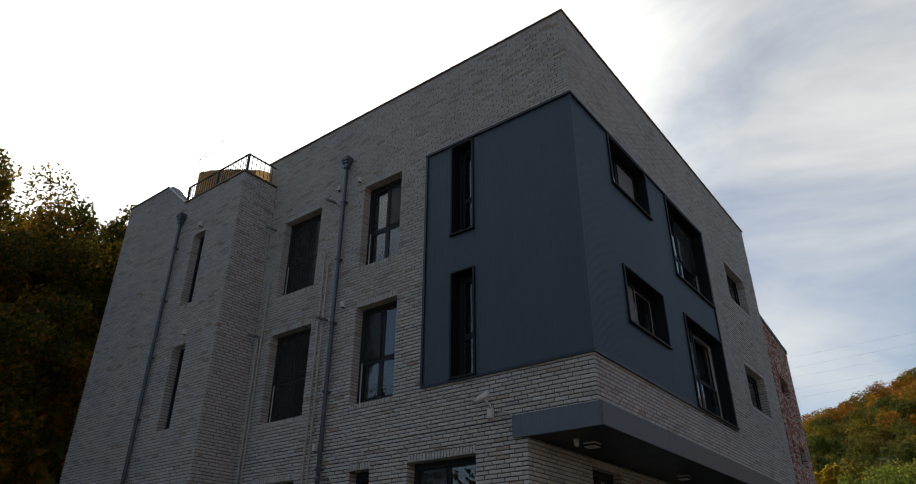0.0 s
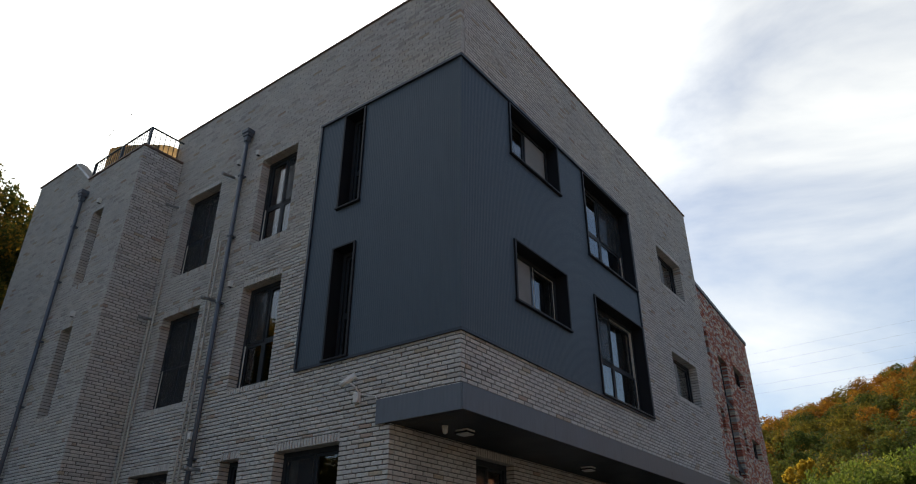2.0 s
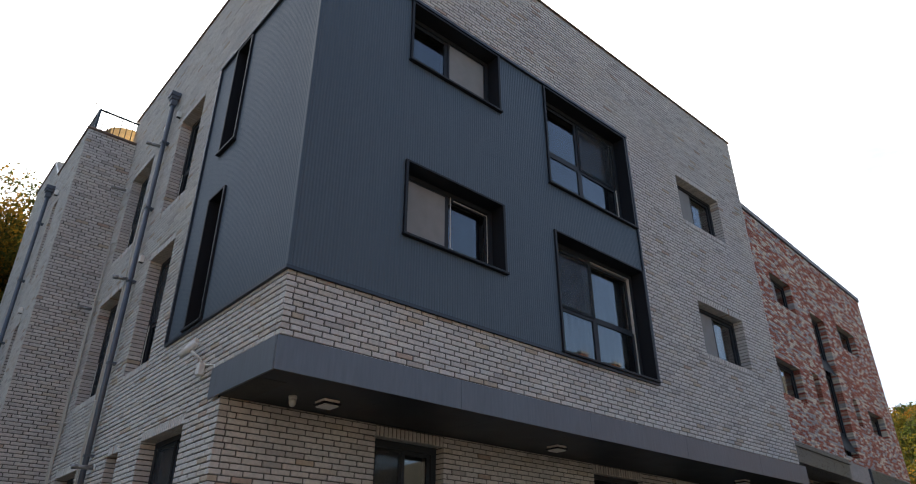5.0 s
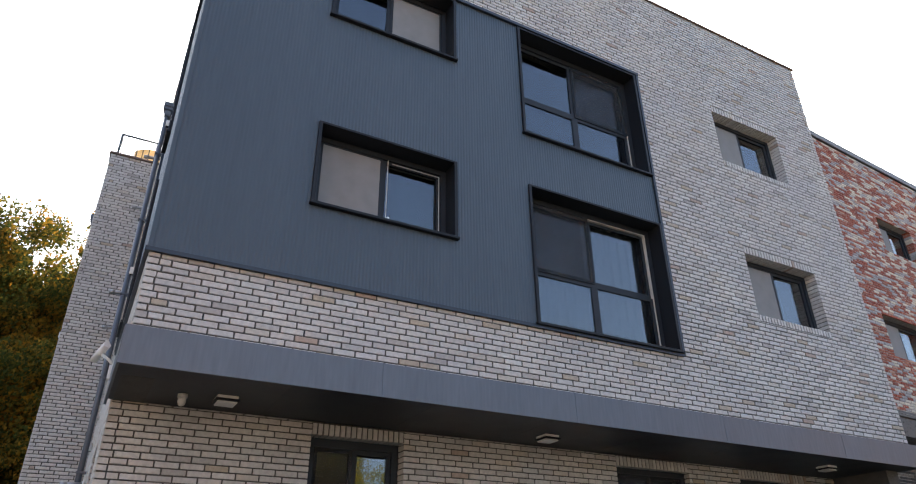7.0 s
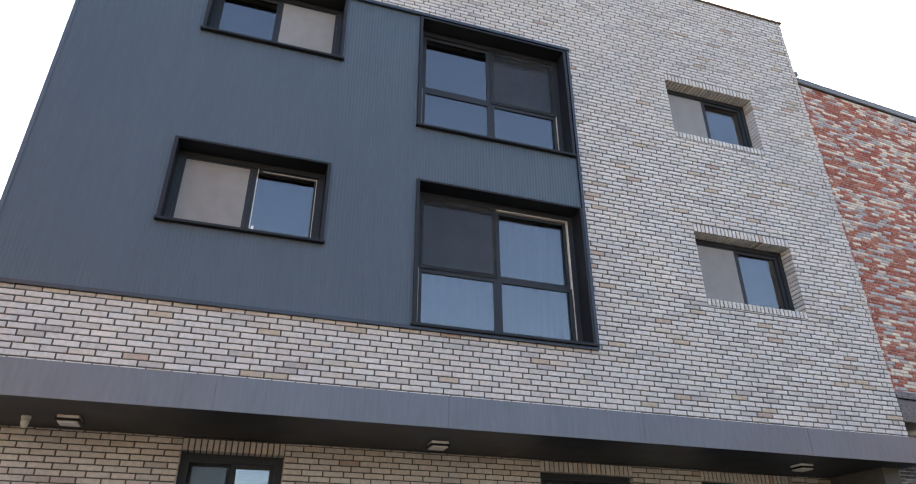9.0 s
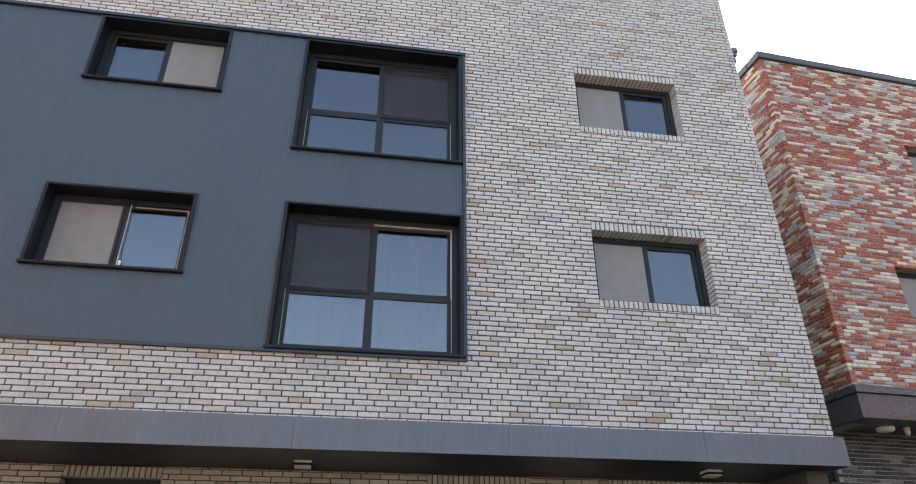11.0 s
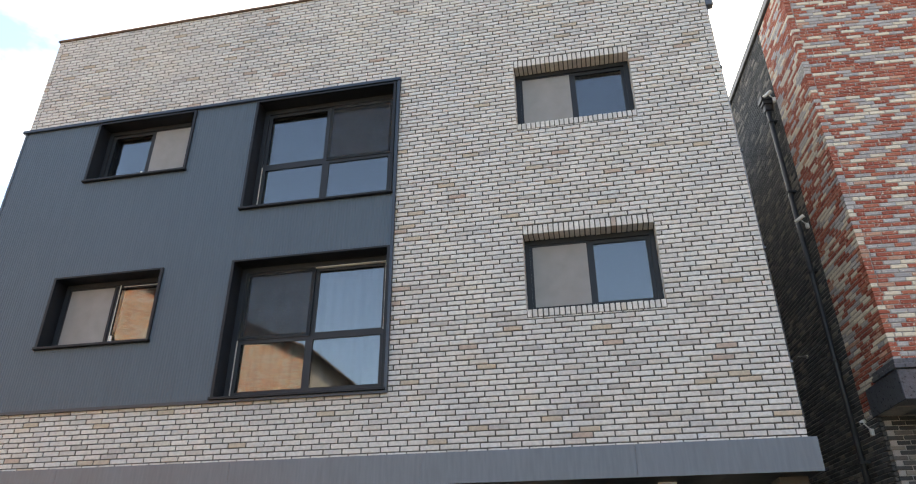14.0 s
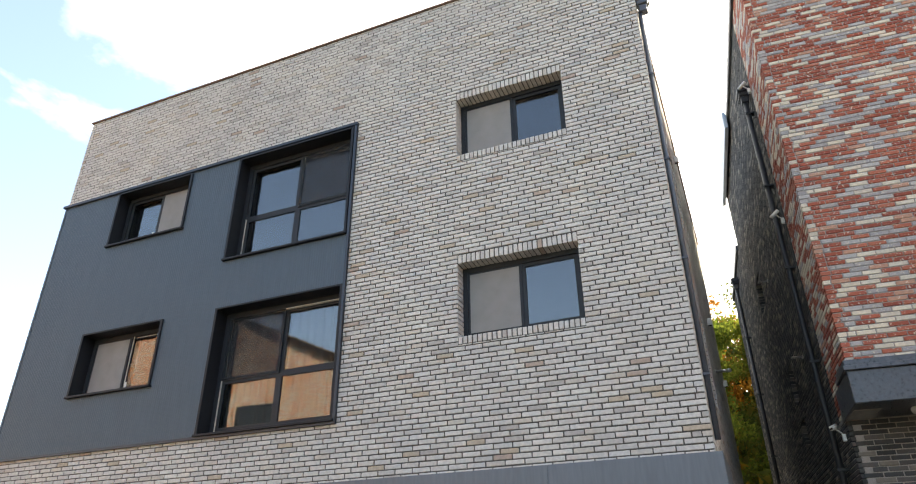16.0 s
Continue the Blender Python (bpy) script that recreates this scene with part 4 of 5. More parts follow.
for i in range(61):
    u = i / 60
    top = 12.72 - 1.05 * u ** 1.2 - 0.17
    fold.append((bm.verts.new((-11.4 + 2.75 * u, -0.555 + 0.015 * math.sin(i * 1.5), 11.0)), bm.verts.new((-11.4 + 2.75 * u, -0.552 + 0.006 * math.sin(i * 1.5), top))))
for a, b in zip(fold, fold[1:]):
    bm.faces.new((a[0], b[0], b[1], a[1])).smooth = True
bmesh.ops.solidify(bm, geom=list(bm.faces), thickness=0.006)
part("side_curtain", bm, M_TARP, shelter, "hanging canvas side in folds")
for x, h in ((-11.35, 12.3), (-8.75, 11.55)):
    bm = bmesh.new()
    tube(bm, [(x, 0.4, 11.0), (x, 0.4, h)], 0.02, 8)
    part("pole", bm, M_RAIL, shelter)

for x, y, h in ((-10.04, -0.82, 12.97), (-11.05, -0.8, 12.78), (-10.75, -0.8, 12.8)):
    stem = thing("dry_plant", (x, y, 11.0), "thin dry stem with small dark seed heads on the terrace", "plant", "dry terrace plants")
    bm = bmesh.new()
    tube(bm, [(x, y, 11.0), (x + 0.02, y, (11 + h) / 2), (x, y, h)], 0.0025, 5)
    part("stem", bm, M_BARK, stem)
    for k in range(4):
        bm = bmesh.new()
        e = Vector((x + 0.09 * (k - 1.5), y + 0.03 * (k % 2), h - 0.03 * (k % 3)))
        tube(bm, [e - Vector((0.035, 0, 0.01)), e, e + Vector((0.035, 0, 0.008))], [0.004, 0.008, 0.003], 6)
        part("seed_head", bm, M_BARK, stem)
        bm = bmesh.new()
        tube(bm, [(x, y, h - 0.15), e], 0.002, 4)
        part("twig", bm, M_BARK, stem)

# ---- the red brick neighbour ----
A1, A2 = radians(3.7), radians(4.9)
RED = Face((-1.3, 12.9, 0), (-math.sin(A1), math.cos(A1), 0), (math.cos(A1), math.sin(A1), 0))
RED_SIDE = Face((-1.3, 12.9, 0), (-math.cos(A2), -math.sin(A2), 0), (math.sin(A2), -math.cos(A2), 0))
RTOP, RLEN, RBAND = 12.1, 11.85, 5.43
SMALL = (0.063, 0.215, 0.0125)
red = thing("brick_house", (-6, 18, 0.8), "neighbouring house of mixed red, cream and grey brick", "building")
R_HOLES = [(2.8, 4.35, 9.5, 10.42), (8.1, 9.9, 9.4, 10.22), (5.6, 6.85, 5.6, 9.95), (1.55, 3.45, 6.68, 7.62), (4.42, 4.9, 6.82, 7.75), (7.68, 8.12, 6.75, 7.6), (9.08, 10.7, 6.72, 7.46)]
red_wall = wall_body("wall_front", RED, 0.013, RLEN, RBAND, RTOP, R_HOLES, M_LIGHTMORTAR, red, label="mixed red, cream and grey brickwork")
rows = lay(0, RLEN, RBAND, RTOP, R_HOLES, left=-1, size=SMALL)
brick_field("brickwork", RED, rows, M_RED, red_wall, 11, lambda r: r[2] < 8.2 and r[0] < 1.05)
S_HOLES = [(5.15, 5.95, 8.25, 8.95), (3.9, 4.45, 5.95, 6.6), (3.9, 4.4, 5.2, 5.65)]
red_side = wall_body("wall_side", RED_SIDE, 0.3, 7.5, LOWEST, RTOP, S_HOLES + [(0.2, 0.9, -2, 4.9)], M_LIGHTMORTAR, red)
wall_body("wall_side_low", RED_SIDE, 7.5, 11.0, LOWEST, 10.6, [], M_LIGHTMORTAR, red)
brick_field("brickwork", RED_SIDE, lay(0, 1.2, RBAND - 0.5, RTOP, left=1, size=SMALL), M_RED, red_side, 12, lambda r: r[2] < 9.4)
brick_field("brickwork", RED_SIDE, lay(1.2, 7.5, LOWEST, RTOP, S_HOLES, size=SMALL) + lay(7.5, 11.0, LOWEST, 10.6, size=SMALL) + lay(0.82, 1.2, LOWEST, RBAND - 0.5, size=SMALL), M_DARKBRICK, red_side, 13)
RIN = Face((-1.3, 12.9, 0), RED.u, RED.n)
boxes("wall_rear", RIN, [(11.55, 11.85, -11.0, -0.31, LOWEST, RTOP), (0.9, 11.5, -11.3, -11.0, LOWEST, RTOP)], M_LIGHTMORTAR, red)
boxes("floor_slab", RIN, [(0.31, 11.5, -10.5, -0.31, z, z + 0.2) for z in (5.2, 8.2, 11.4)], M_ROOM, red)
boxes("room_wall", RIN, [(0.5, 11.5, -3.1, -3.0, 5.4, 11.4)], M_ROOM, red)
boxes("parapet_cap", RIN, [(-0.05, RLEN + 0.05, -0.32, 0.05, RTOP, RTOP + 0.16)], M_CAPDARK, red, "dark grey metal parapet cap", bevel=0.01)
boxes("parapet_cap", RED_SIDE, [(0.33, 7.55, -0.3, 0.05, RTOP, RTOP + 0.16), (7.56, 11.05, -0.3, 0.05, 10.6, 10.74)], M_CAPDARK, red, bevel=0.01)
boxes("fascia_board", RED_SIDE, [(4.1, 7.56, 0.055, 0.13, RTOP - 0.22, RTOP + 0.2)], M_PALEBLUE, red, "pale blue-grey sheet-metal fascia at the roof edge", bevel=0.008)
for h in R_HOLES:
    if h[3] - h[2] > 3:
        window(red, RED, *h, [(0, 1, 0, 0.16, "glass"), (0, 1, 0.16, 0.58, "glass"), (0, 1, 0.58, 1, "glass")], label="tall dark stair window with tilted vents")
        for z in (5.75, 8.1):
            bm = bmesh.new()
            vs = [RED.at(h[0] + 0.12, -0.16, z + 0.5), RED.at(h[1] - 0.12, -0.16, z + 0.5), RED.at(h[1] - 0.12, 0.0, z), RED.at(h[0] + 0.12, 0.0, z)]
            bm.faces.new([bm.verts.new(v) for v in vs])
            bmesh.ops.solidify(bm, geom=list(bm.faces), thickness=0.03)
            part("tilted_vent", bm, M_FRAME, red, "top-hung glass vent tilted open")
    else:
        w2 = [(0, 0.5, 0, 1, "pale"), (0.5, 1, 0, 1, "glass")] if h[1] - h[0] > 0.8 else [(0, 1, 0, 1, "glass")]
        window(red, RED, *h, w2, depth=0.18)
for h in S_HOLES:
    window(red, RED_SIDE, *h, [(0, 1, 0, 1, "glass")])
band = boxes("stone_canopy", RIN, [(-0.03, 5.45, -0.95, 0.06, 4.92, 5.30)], M_STONE, red, "dark polished granite canopy edge", bevel=0.008)
boxes("cornice", RIN, [(-0.06, 5.48, -0.6, 0.10, 5.30, 5.36), (-0.04, 5.46, -0.6, 0.075, 5.36, 5.428)], M_STONE, band, bevel=0.006)
boxes("stone_canopy", RIN, [(7.4, RLEN, -0.95, 0.06, 4.95, 5.42)], M_STONE, red, bevel=0.008)
low = wall_body("wall_ground", RIN, 0.04, RLEN, LOWEST, 4.92, [(1.6, 3.4, 1.2, 4.2), (5.5, 7.3, 1.2, 4.3)], M_LIGHTMORTAR, red, thick=1.2, front=-0.82)
RLOW = Face(RED.at(0, -0.81, 0), RED.u, RED.n)
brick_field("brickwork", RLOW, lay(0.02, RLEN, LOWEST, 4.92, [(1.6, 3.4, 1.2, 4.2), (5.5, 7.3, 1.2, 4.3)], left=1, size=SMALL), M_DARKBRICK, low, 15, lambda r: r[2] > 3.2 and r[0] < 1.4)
wall_body("wall_middle", RIN, 5.46, 7.39, 4.92, RBAND, [], M_LIGHTMORTAR, red, thick=0.5)
for h in [(1.6, 3.4, 1.2, 4.2), (5.5, 7.3, 1.2, 4.3)]:
    window(red, RLOW, *h, [(0, 0.5, 0, 1, "glass"), (0.5, 1, 0, 1, "glass")], depth=0.1, profile=0.07)
downpipe(RED_SIDE, 1.42, 0.8, 10.75, "dark downpipe with stepped hopper on dark brick side wall", mat=M_DARKPIPE)
downpipe(RED_SIDE, 8.9, 0.8, 10.4, "dark downpipe on the lower rear part of the side wall", mat=M_DARKPIPE)
bullet_camera(RED_SIDE, 1.28, 8.05, "small white security camera on dark brick side wall", (0.6, 0.6, -0.3), 0.5)
bullet_camera(RED_SIDE, 1.22, 10.55, "small white security camera high on the side wall", (0.6, 0.6, -0.3), 0.5)
bullet_camera(RED_SIDE, 1.05, 4.75, "white security camera pair beside the granite canopy", (-0.7, 0.6, -0.3), 0.5)
flue(BACK_SIDE, 4.15, 6.3, k=0.6)
flue(RED_SIDE, 2.6, 6.3, k=0.4)
flue(RED_SIDE, 4.2, 8.3, k=0.4)
lamp = thing("ceiling_lamp", RIN.at(0.75, -0.4, 4.92), "round white ceiling lamp, unlit, under the granite canopy", "lamp", "canopy lamps")
bm = bmesh.new()
tube(bm, [RIN.at(0.75, -0.4, 4.92), RIN.at(0.75, -0.4, 4.89), RIN.at(0.75, -0.4, 4.86), RIN.at(0.75, -0.4, 4.845)], [0.13, 0.135, 0.12, 0.05], 20)
part("cover", bm, M_LAMP, lamp)
dome_camera(*RIN.at(1.1, -0.35, 4.92))

# ---- ground ----


def smooth(a, b, x):
    t = min(1, max(0, (x - a) / (b - a)))
    return t * t * (3 - 2 * t)


def ground_z(x, y):
    z = 0.1 + 0.06 * (min(max(y, -30), 40) + 8.9)
    far = smooth(45, 170, y)
    z += (8.0 * smooth(-17, -45, x) + 26 * smooth(-45, -130, x)) * (1 - far)
    z += far * (26.0 + 18.5 * smooth(-50, 30, x))
    return z + 0.6 * noise.noise((x * 0.05, y * 0.05, 0)) * smooth(20, 60, math.hypot(x, y))


def axis(near, step, far):
    a = [i * step for i in range(int(near / step) + 1)]
    while a[-1] < far:
        a.append(a[-1] * 1.16 + step)
    return [-v for v in a[:0:-1]] + a


gx = axis(60, 3.0, 2500)
verts = [(x, y, ground_z(x, y)) for y in gx for x in gx]
nn = len(gx)
faces = [(j * nn + i, j * nn + i + 1, (j + 1) * nn + i + 1, (j + 1) * nn + i) for j in range(nn - 1) for i in range(nn - 1)]
me = bpy.data.meshes.new("ground")
me.from_pydata(verts, [], faces)
tagged(part("ground", me, M_GROUND, None), "brown grassy ground rising to wooded slopes", "ground", kind="structure")
verts = [(x, y, ground_z(x, y) + 0.03) for y in range(-36, 52, 2) for x in (2.2, 4.6, 7.0, 9.4, 11.8)]
faces = [(j * 5 + i, j * 5 + i + 1, j * 5 + i + 6, j * 5 + i + 5) for j in range(43) for i in range(4)]
me = bpy.data.meshes.new("road")
me.from_pydata(verts, [], faces)
tagged(part("road", me, M_ASPHALT, None), "worn pale concrete lane climbing past the houses", "road", kind="structure")


# ---- houses across the lane ----
def gable_house(x, y0, y1, eave, ridge, label, ym):
    t = thing("gable_house", (x, (y0 + y1) / 2, ground_z(x, y0)), label, "building")
    f = Face((x, 0, 0), (0, -1, 0), (-1, 0, 0))
    zb = ground_z(x, y0) - 0.8
    bm = bmesh.new()
    out = [(y0, zb), (y1, zb), (y1, eave), (ym, ridge), (y0, eave)]
    fr = [bm.verts.new((x, y, z)) for y, z in out]
    bk = [bm.verts.new((x + 9, y, z)) for y, z in out]
    bm.faces.new(fr)
    bm.faces.new(bk[::-1])
    for i in range(5):
        j = (i + 1) % 5
        bm.faces.new((fr[j], fr[i], bk[i], bk[j]))
    bmesh.ops.recalc_face_normals(bm, faces=list(bm.faces))
    wall = part("wall", bm, M_LIGHTMORTAR, t, "sunlit orange brick gable wall")
    holes = [(-y - 0.9, -y + 0.9, z, z + 1.4) for y in (ym - 3.0, ym + 5.6) for z in (eave - 5.3, eave - 2.1)]
    band = (-y1, -y0, eave - 0.1, eave + 0.25)
    rowsx = [r for r in lay(-y1, -y0, zb + 1, ridge, holes + [band]) + upright(*band, 0.03) if r[3] < (eave + (ridge - eave) * (1 - abs(-(r[0] + r[1]) / 2 - ym) / ((y1 - ym) if -(r[0] + r[1]) / 2 > ym else (ym - y0))))]
    brick_field("brickwork", f, rowsx, M_ORANGE, wall, 21)
    for h in holes:
        win = boxes("window", f, [(h[0], h[0] + 0.07, 0.005, 0.04, h[2], h[3]), (h[1] - 0.07, h[1], 0.005, 0.04, h[2], h[3]), (h[0], h[1], 0.005, 0.04, h[2], h[2] + 0.07), (h[0], h[1], 0.005, 0.04, h[3] - 0.07, h[3]), ((h[0] + h[1]) / 2 - 0.03, (h[0] + h[1]) / 2 + 0.03, 0.005, 0.04, h[2], h[3])], M_FRAME, t)
        boxes("pane", f, [(h[0] + 0.07, h[1] - 0.07, 0.003, 0.01, h[2] + 0.07, h[3] - 0.07)], M_LENS, win)
        boxes("balcony_rail", f, [(h[0] - 0.1, h[1] + 0.1, 0.2, 0.23, h[2] + 0.55, h[2] + 0.6)] + [(h[0] - 0.1 + i * 0.14, h[0] - 0.08 + i * 0.14, 0.2, 0.22, h[2] - 0.05, h[2] + 0.55) for i in range(15)] + [(h[0] - 0.1, h[1] + 0.1, 0.0, 0.23, h[2] - 0.09, h[2] - 0.05)], M_RAIL, win)
    for ya in (y0, y1):
        n = 26
        bm = bmesh.new()
        for i in range(n):
            s0, s1 = i / n, (i + 1.12) / n
            ends = []
            for s, lift in ((s0, 0.02), (min(s1, 1.0), 0.06)):
                yy, zz = ya + (ym - ya) * (1 - s) - 0.0, eave + (ridge - eave) * (1 - s)
                ends.append((yy + (0.35 if ya == y1 else -0.35) * s, zz - 0.25 * s + lift + 0.05))
            (ya0, za0), (ya1, za1) = ends
            vs = [bm.verts.new(v) for v in ((x - 0.35, ya0, za0), (x + 9.3, ya0, za0), (x + 9.3, ya1, za1 - 0.02), (x - 0.35, ya1, za1 - 0.02), (x - 0.35, ya0, za0 + 0.05), (x + 9.3, ya0, za0 + 0.05), (x + 9.3, ya1, za1 + 0.05), (x - 0.35, ya1, za1 + 0.05))]
            for q in ((0, 1, 2, 3), (4, 7, 6, 5), (0, 3, 7, 4), (1, 5, 6, 2), (0, 4, 5, 1), (3, 2, 6, 7)):
                bm.faces.new([vs[k] for k in q])
        part("roof_slope", bm, M_TILE, t, "brown tiled roof slope")
    return t


gable_house(13.0, -22.0, -0.6, 10.5, 15.5, "orange brick gable house with brown tiled roof across the lane", -11.5)
terrace = thing("terrace_house", (14, 28, 2.5), "orange brick house with roof terrace piers and railing across the lane", "building")
TF = Face((13.2, 0, 0), (0, -1, 0), (-1, 0, 0))
tw = boxes("wall", BOX, [(13.21, 21, 22, 34, 1.0, 11.2)], M_LIGHTMORTAR, terrace)
brick_field("brickwork", TF, lay(-34, -22, 2.0, 11.2), M_ORANGE, tw, 22)
for y in (22.4, 25.0, 27.6, 30.2, 32.8):
    pier = boxes("pier", BOX, [(13.25, 13.75, y, y + 0.5, 11.2, 12.5)], M_ORANGE, terrace, "orange brick pier")
    boxes("pier_cap", BOX, [(13.2, 13.8, y - 0.05, y + 0.55, 12.5, 12.6)], M_CONCRETE, pier)
for i in range(4):
    y = 22.9 + 2.6 * i
    boxes("railing", BOX, [(13.48, 13.52, y, y + 2.1, 12.05, 12.1)] + [(13.49, 13.51, y + 0.1 + 0.15 * k, y + 0.12 + 0.15 * k, 11.2, 12.05) for k in range(14)], M_RAIL, terrace, "dark metal railing between the piers")


# ---- trees ----
def leaf_cloud(verts, faces, rng, c, r, count, size):
    """Leaves scattered in a clump round c."""
    for _ in range(count):
        d = Vector((rng.gauss(0, 1), rng.gauss(0, 1), rng.gauss(0, 0.8)))
        d = d.normalized() * r * rng.random() ** 0.42
        p = c + d
        a = Vector((rng.gauss(0, 1), rng.gauss(0, 1), rng.gauss(0, 1))).normalized()
        b = a.orthogonal().normalized()
        s = size * rng.uniform(0.6, 1.3)
        k = len(verts)
        verts += [tuple(p - a * s), tuple(p - b * s * 0.6 + a * s * 0.4), tuple(p + b * s * 0.6 + a * s * 0.6)]
        faces.append((k, k + 1, k + 2))


def tree(x, y, height, spread, mat, label, seed, leaves=7000, size=0.16, group=""):
    rng = random.Random(seed)
    base = Vector((x, y, ground_z(x, y) - 0.2))
    t = thing("tree", base, label, "tree", group)
    bm = bmesh.new()
    sway = [base + Vector((rng.uniform(-.3, .3) * k, rng.uniform(-.3, .3) * k, height * 0.8 * k / 5)) for k in range(6)]
    tube(bm, sway, [0.016 * height * (1 - 0.15 * k) for k in range(6)], 9)
    part("trunk", bm, M_BARK, t)
    tips = []
    for i in range(15):
        k = rng.uniform(0.25, 0.98)
        a = rng.uniform(0, 2 * math.pi)
        s = sway[min(5, int(k * 5))].lerp(sway[min(5, int(k * 5) + 1)], k * 5 % 1)
        reach = spread * (1.05 - 0.55 * k) * rng.uniform(0.7, 1.1)
        m = s + Vector((math.cos(a) * reach * 0.5, math.sin(a) * reach * 0.5, height * 0.05))
        e = s + Vector((math.cos(a) * reach, math.sin(a) * reach, height * rng.uniform(0.06, 0.17)))
        bm = bmesh.new()
        tube(bm, [s, m, e], [0.005 * height, 0.0035 * height, 0.0012 * height], 6)
        part("limb", bm, M_BARK, t)
        tips += [m, e, e + Vector((rng.gauss(0, .6), rng.gauss(0, .6), rng.gauss(0.2, .5))), s.lerp(e, .75) + Vector((0, 0, height * 0.05))]
    tips += [sway[5] + Vector((rng.gauss(0, spread * .42), rng.gauss(0, spread * .42), rng.uniform(-0.08, 0.1) * height)) for _ in range(30)]
    verts, faces = [], []
    for p in tips:
        for _ in range(5):
            q = p + Vector((rng.gauss(0, 0.15), rng.gauss(0, 0.15), rng.gauss(0, 0.12))) * spread
            leaf_cloud(verts, faces, rng, q, spread * rng.uniform(0.08, 0.19), leaves // len(tips) // 5, size)
    me = bpy.data.meshes.new("crown")
    me.from_pydata(verts, [], faces)
    part("crown", me, mat, t)
    return t


specs = [(-24, -13, 14.6, 5.0, LEAF_DARK), (-22, -6.5, 14.6, 4.8, LEAF_DARK), (-24, 0.8, 14.7, 5.4, LEAF_DARK), (-19.5, -3.2, 9.5, 4.2, LEAF_DARK), (-20, -10.5, 10, 4.4, LEAF_DARK), (-25, 4.4, 14.6, 4.8, LEAF_DARK), (-23, 7.5, 13, 4.5, LEAF_GREEN), (-25, 13.5, 12.5, 4.6, LEAF_OLIVE),
         (-31, -9, 14, 5.0, LEAF_ORANGE), (-32, -1, 14, 5.0, LEAF_DARK), (-33, 8, 12, 5.0, LEAF_ORANGE), (-30, -18, 15, 5.0, LEAF_DARK), (-32, 17, 12, 5, LEAF_DARK)]
for i, (x, y, h, s, m) in enumerate(specs):
    name = {LEAF_DARK: "dark olive and rust-tinted", LEAF_GREEN: "green and olive", LEAF_OLIVE: "olive-green", LEAF_ORANGE: "rust-orange"}[m]
    tree(x, y, h, s, m, f"tall tree with {name} leaves behind the house", 40 + i, leaves=(150000 if i < 5 else 80000 if i < 8 else 25000), size=(0.085 if i < 5 else 0.09 if i < 8 else 0.15), group="trees behind the house")
tree(-1.2, 48, 7.0, 4.0, LEAF_GREEN, "fresh green broadleaf tree beyond the houses", 60, 17000, 0.13, "trees up the lane")
tree(2.2, 52, 7.6, 4.2, LEAF_GREEN, "fresh green broadleaf tree beyond the houses", 61, 17000, 0.13, "trees up the lane")
tree(-10.0, 68, 8.4, 0.95, LEAF_YELLOW, "slender golden-yellow tree beyond the houses", 62, 9000, 0.14, "trees up the lane")
tree(15.6, 8.4, 6.6, 2.7, LEAF_YELLOW_GREEN, "yellow-green broadleaf tree across the lane", 64, 12000, 0.09, "trees across the lane")
tree(-14, 62, 7, 3.6, LEAF_DARK, "olive autumn tree beyond the houses", 63, 15000, 0.14, "trees up the lane")

rng = random.Random(76)
verts, faces = [], []
for _ in range(330):
    x, y = -19 - 42 * rng.random() ** 1.5, rng.uniform(-34, 34)
    r = rng.uniform(2.0, 4.0)
    leaf_cloud(verts, faces, rng, Vector((x, y, ground_z(x, y) + r * rng.uniform(0.5, 1.6))), r, 640, 0.28)
me = bpy.data.meshes.new("undergrowth")
me.from_pydata(verts, [], faces)
tagged(part("undergrowth", me, LEAF_DARK, None), "dense dark olive undergrowth on the slope behind the house", "undergrowth", kind="stuff")



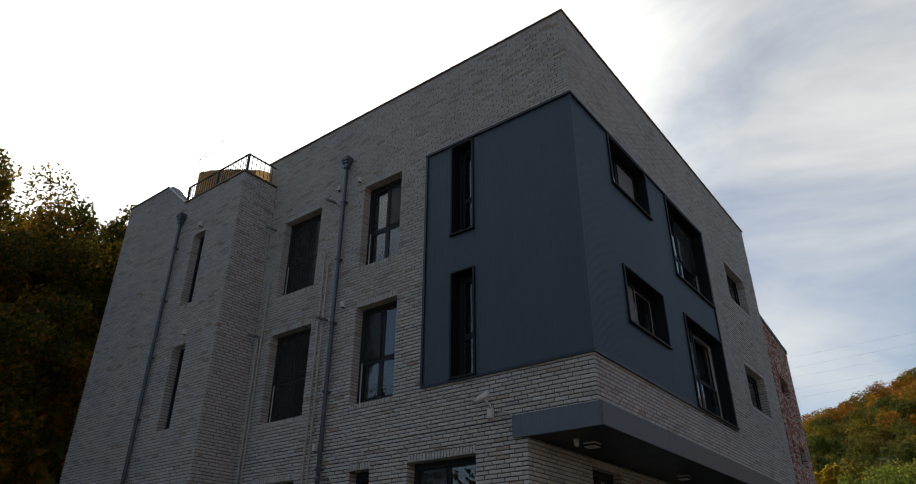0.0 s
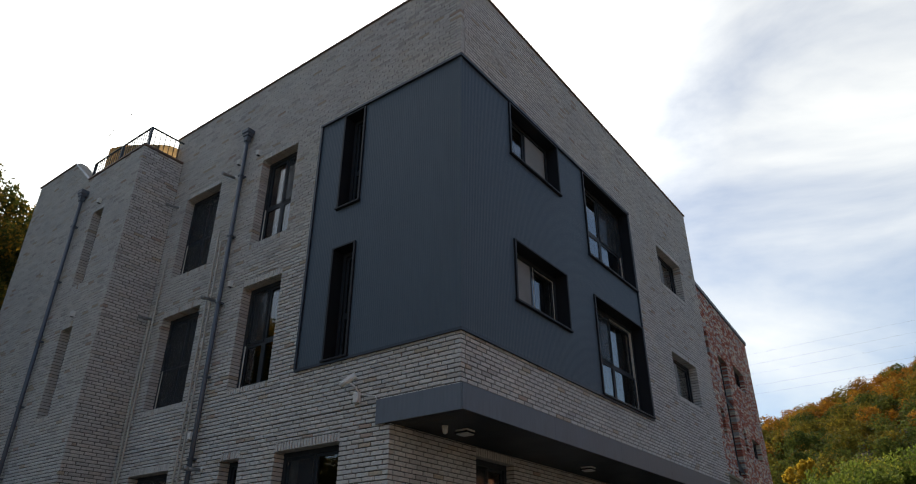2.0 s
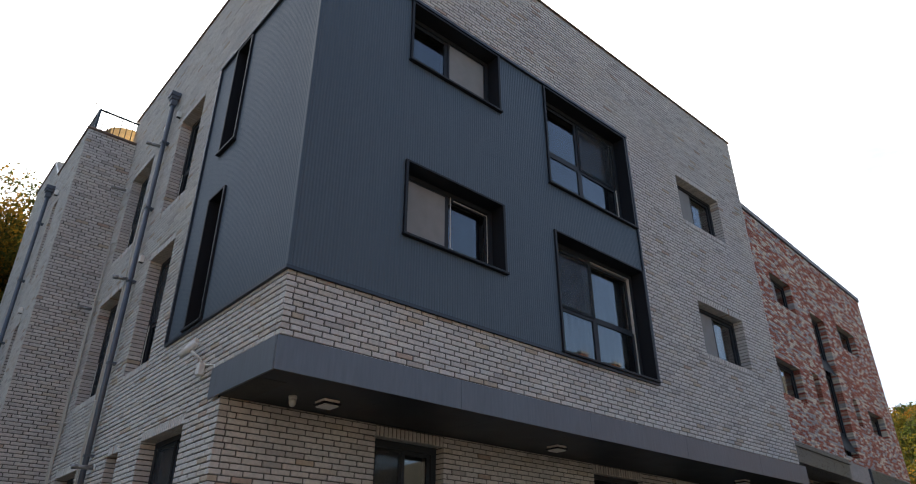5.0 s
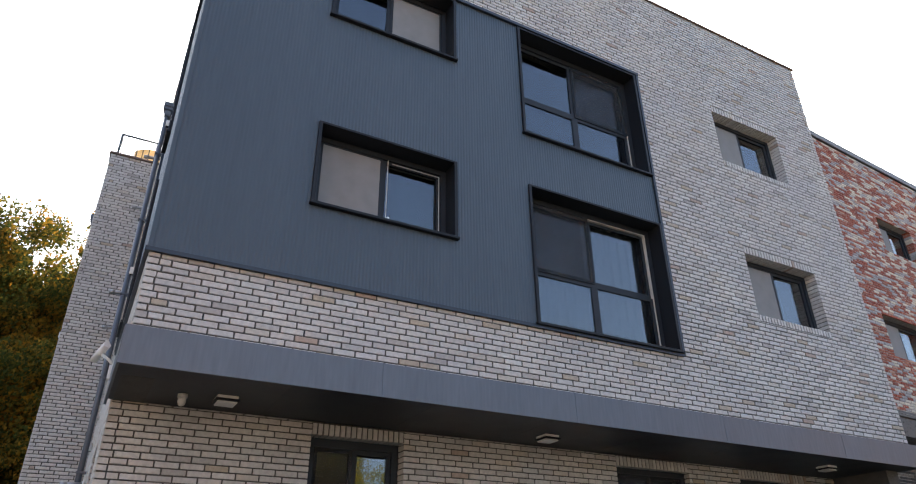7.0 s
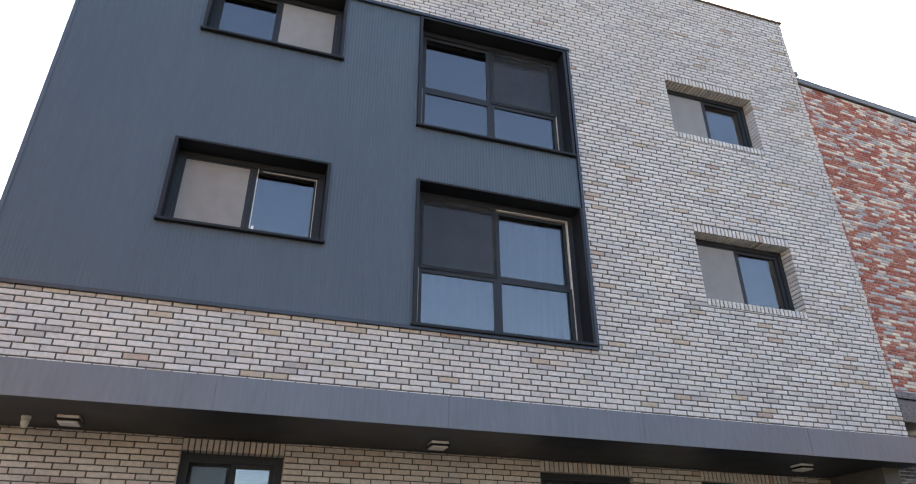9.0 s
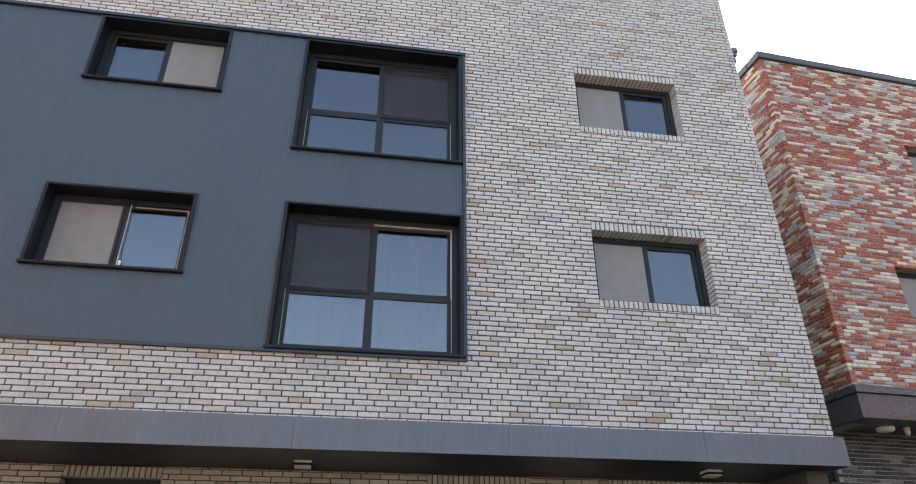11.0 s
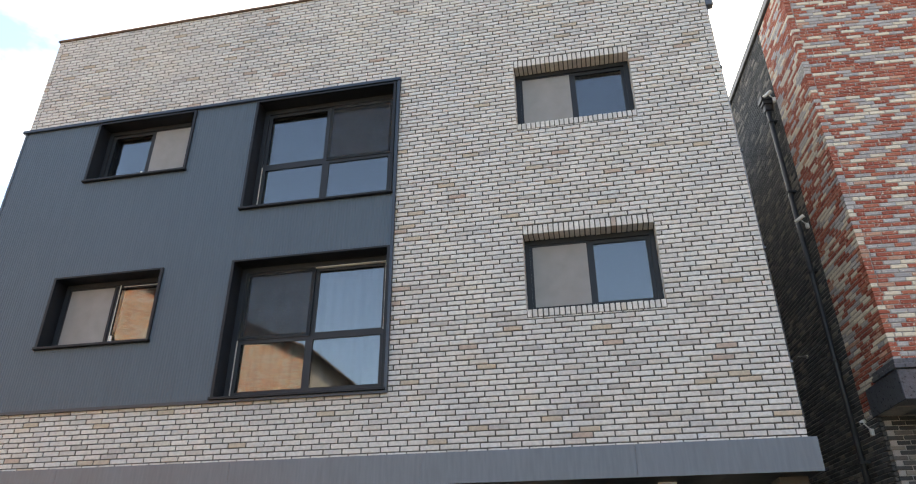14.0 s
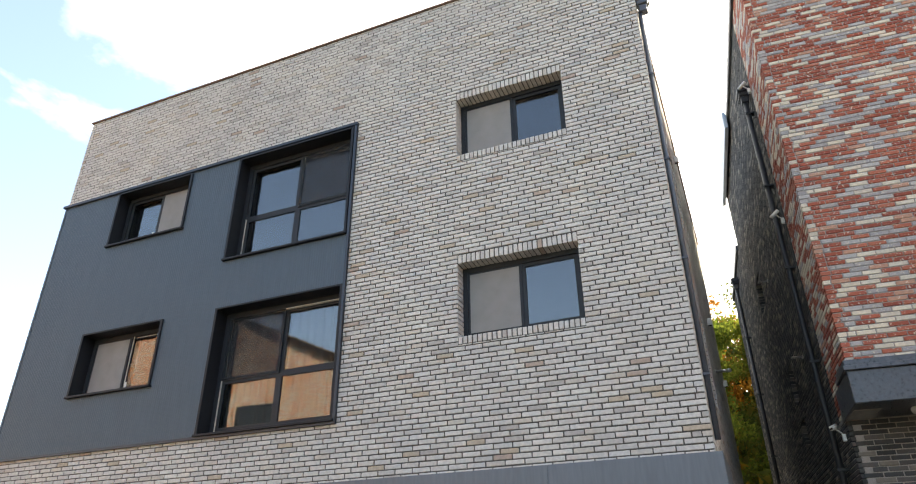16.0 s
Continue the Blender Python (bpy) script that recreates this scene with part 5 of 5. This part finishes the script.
def crown_leaves(rng, centre, r, count, size):
    """A rounded crown of billowing lobes, its leaves lying over the lobes' outsides."""
    lobes = rng.normal(0, 1, (11, 3))
    lobes /= np.linalg.norm(lobes, axis=1)[:, None]
    lobes *= np.array((0.62, 0.62, 0.6)) * r
    width = r * rng.uniform(0.34, 0.6, 11)
    pick = rng.integers(0, 11, count)
    d = rng.normal(0, 1, (count, 3))
    d[:, 2] += 0.25
    d /= np.linalg.norm(d, axis=1)[:, None]
    p = centre + lobes[pick] + d * (width[pick] * rng.uniform(0.72, 1.08, count))[:, None]
    n = d + rng.normal(0, 0.45, (count, 3))
    a = np.cross(n, rng.normal(0, 1, (count, 3)))
    a /= np.linalg.norm(a, axis=1)[:, None]
    b = np.cross(n, a)
    b /= np.linalg.norm(b, axis=1)[:, None]
    k = (size * rng.uniform(0.6, 1.3, count))[:, None]
    return np.stack((p - a * k, p - b * k * 0.75 + a * k * 0.5, p + b * k * 0.75 + a * k * 0.7), 1)


rng = np.random.default_rng(77)
stands = {"orange": [], "olive": [], "green": []}
for _ in range(820):
    y = 74 + 112 * rng.random()
    x = 5 + (y + 8) * math.tan(math.radians(rng.uniform(-28, 2)))
    r = rng.uniform(1.5, 2.6)
    high = smooth(95, 150, y) + rng.normal(0, 0.28)
    kind = "orange" if high > 0.42 and rng.random() < 0.82 else "green" if rng.random() < 0.45 else "olive"
    c = np.array((x, y, ground_z(x, y) + r * rng.uniform(0.9, 1.5)))
    stands[kind].append(crown_leaves(rng, c, r, int(190 * r * r), 0.17))
for kind, mat in (("orange", LEAF_FAR_ORANGE), ("olive", LEAF_FAR_OLIVE), ("green", LEAF_FAR_GREEN)):
    v = np.concatenate(stands[kind]).reshape(-1, 3)
    me = bpy.data.meshes.new("woods")
    me.from_pydata(v.tolist(), [], np.arange(len(v)).reshape(-1, 3).tolist())
    tagged(part("woods", me, mat, None), f"{kind} autumn woods of rounded crowns covering the far hillside", "woods", kind="stuff")

# ---- cables across the sky ----
for i, (z0, z1) in enumerate(((21.0, 22.6), (20.2, 21.8), (19.5, 21.1), (18.6, 20.1), (18.0, 19.4))):
    bm = bmesh.new()
    tube(bm, [(-30 + 6 * k, 55 - 0.3 * k + i * 0.4, z0 + (z1 - z0) * k / 12 - 0.9 * (1 - (2 * k / 12 - 1) ** 2)) for k in range(13)], 0.003, 5)
    tagged(part("power_cable", bm, M_CABLE, None), "thin black overhead power cable against the sky", "cable", "power cables")
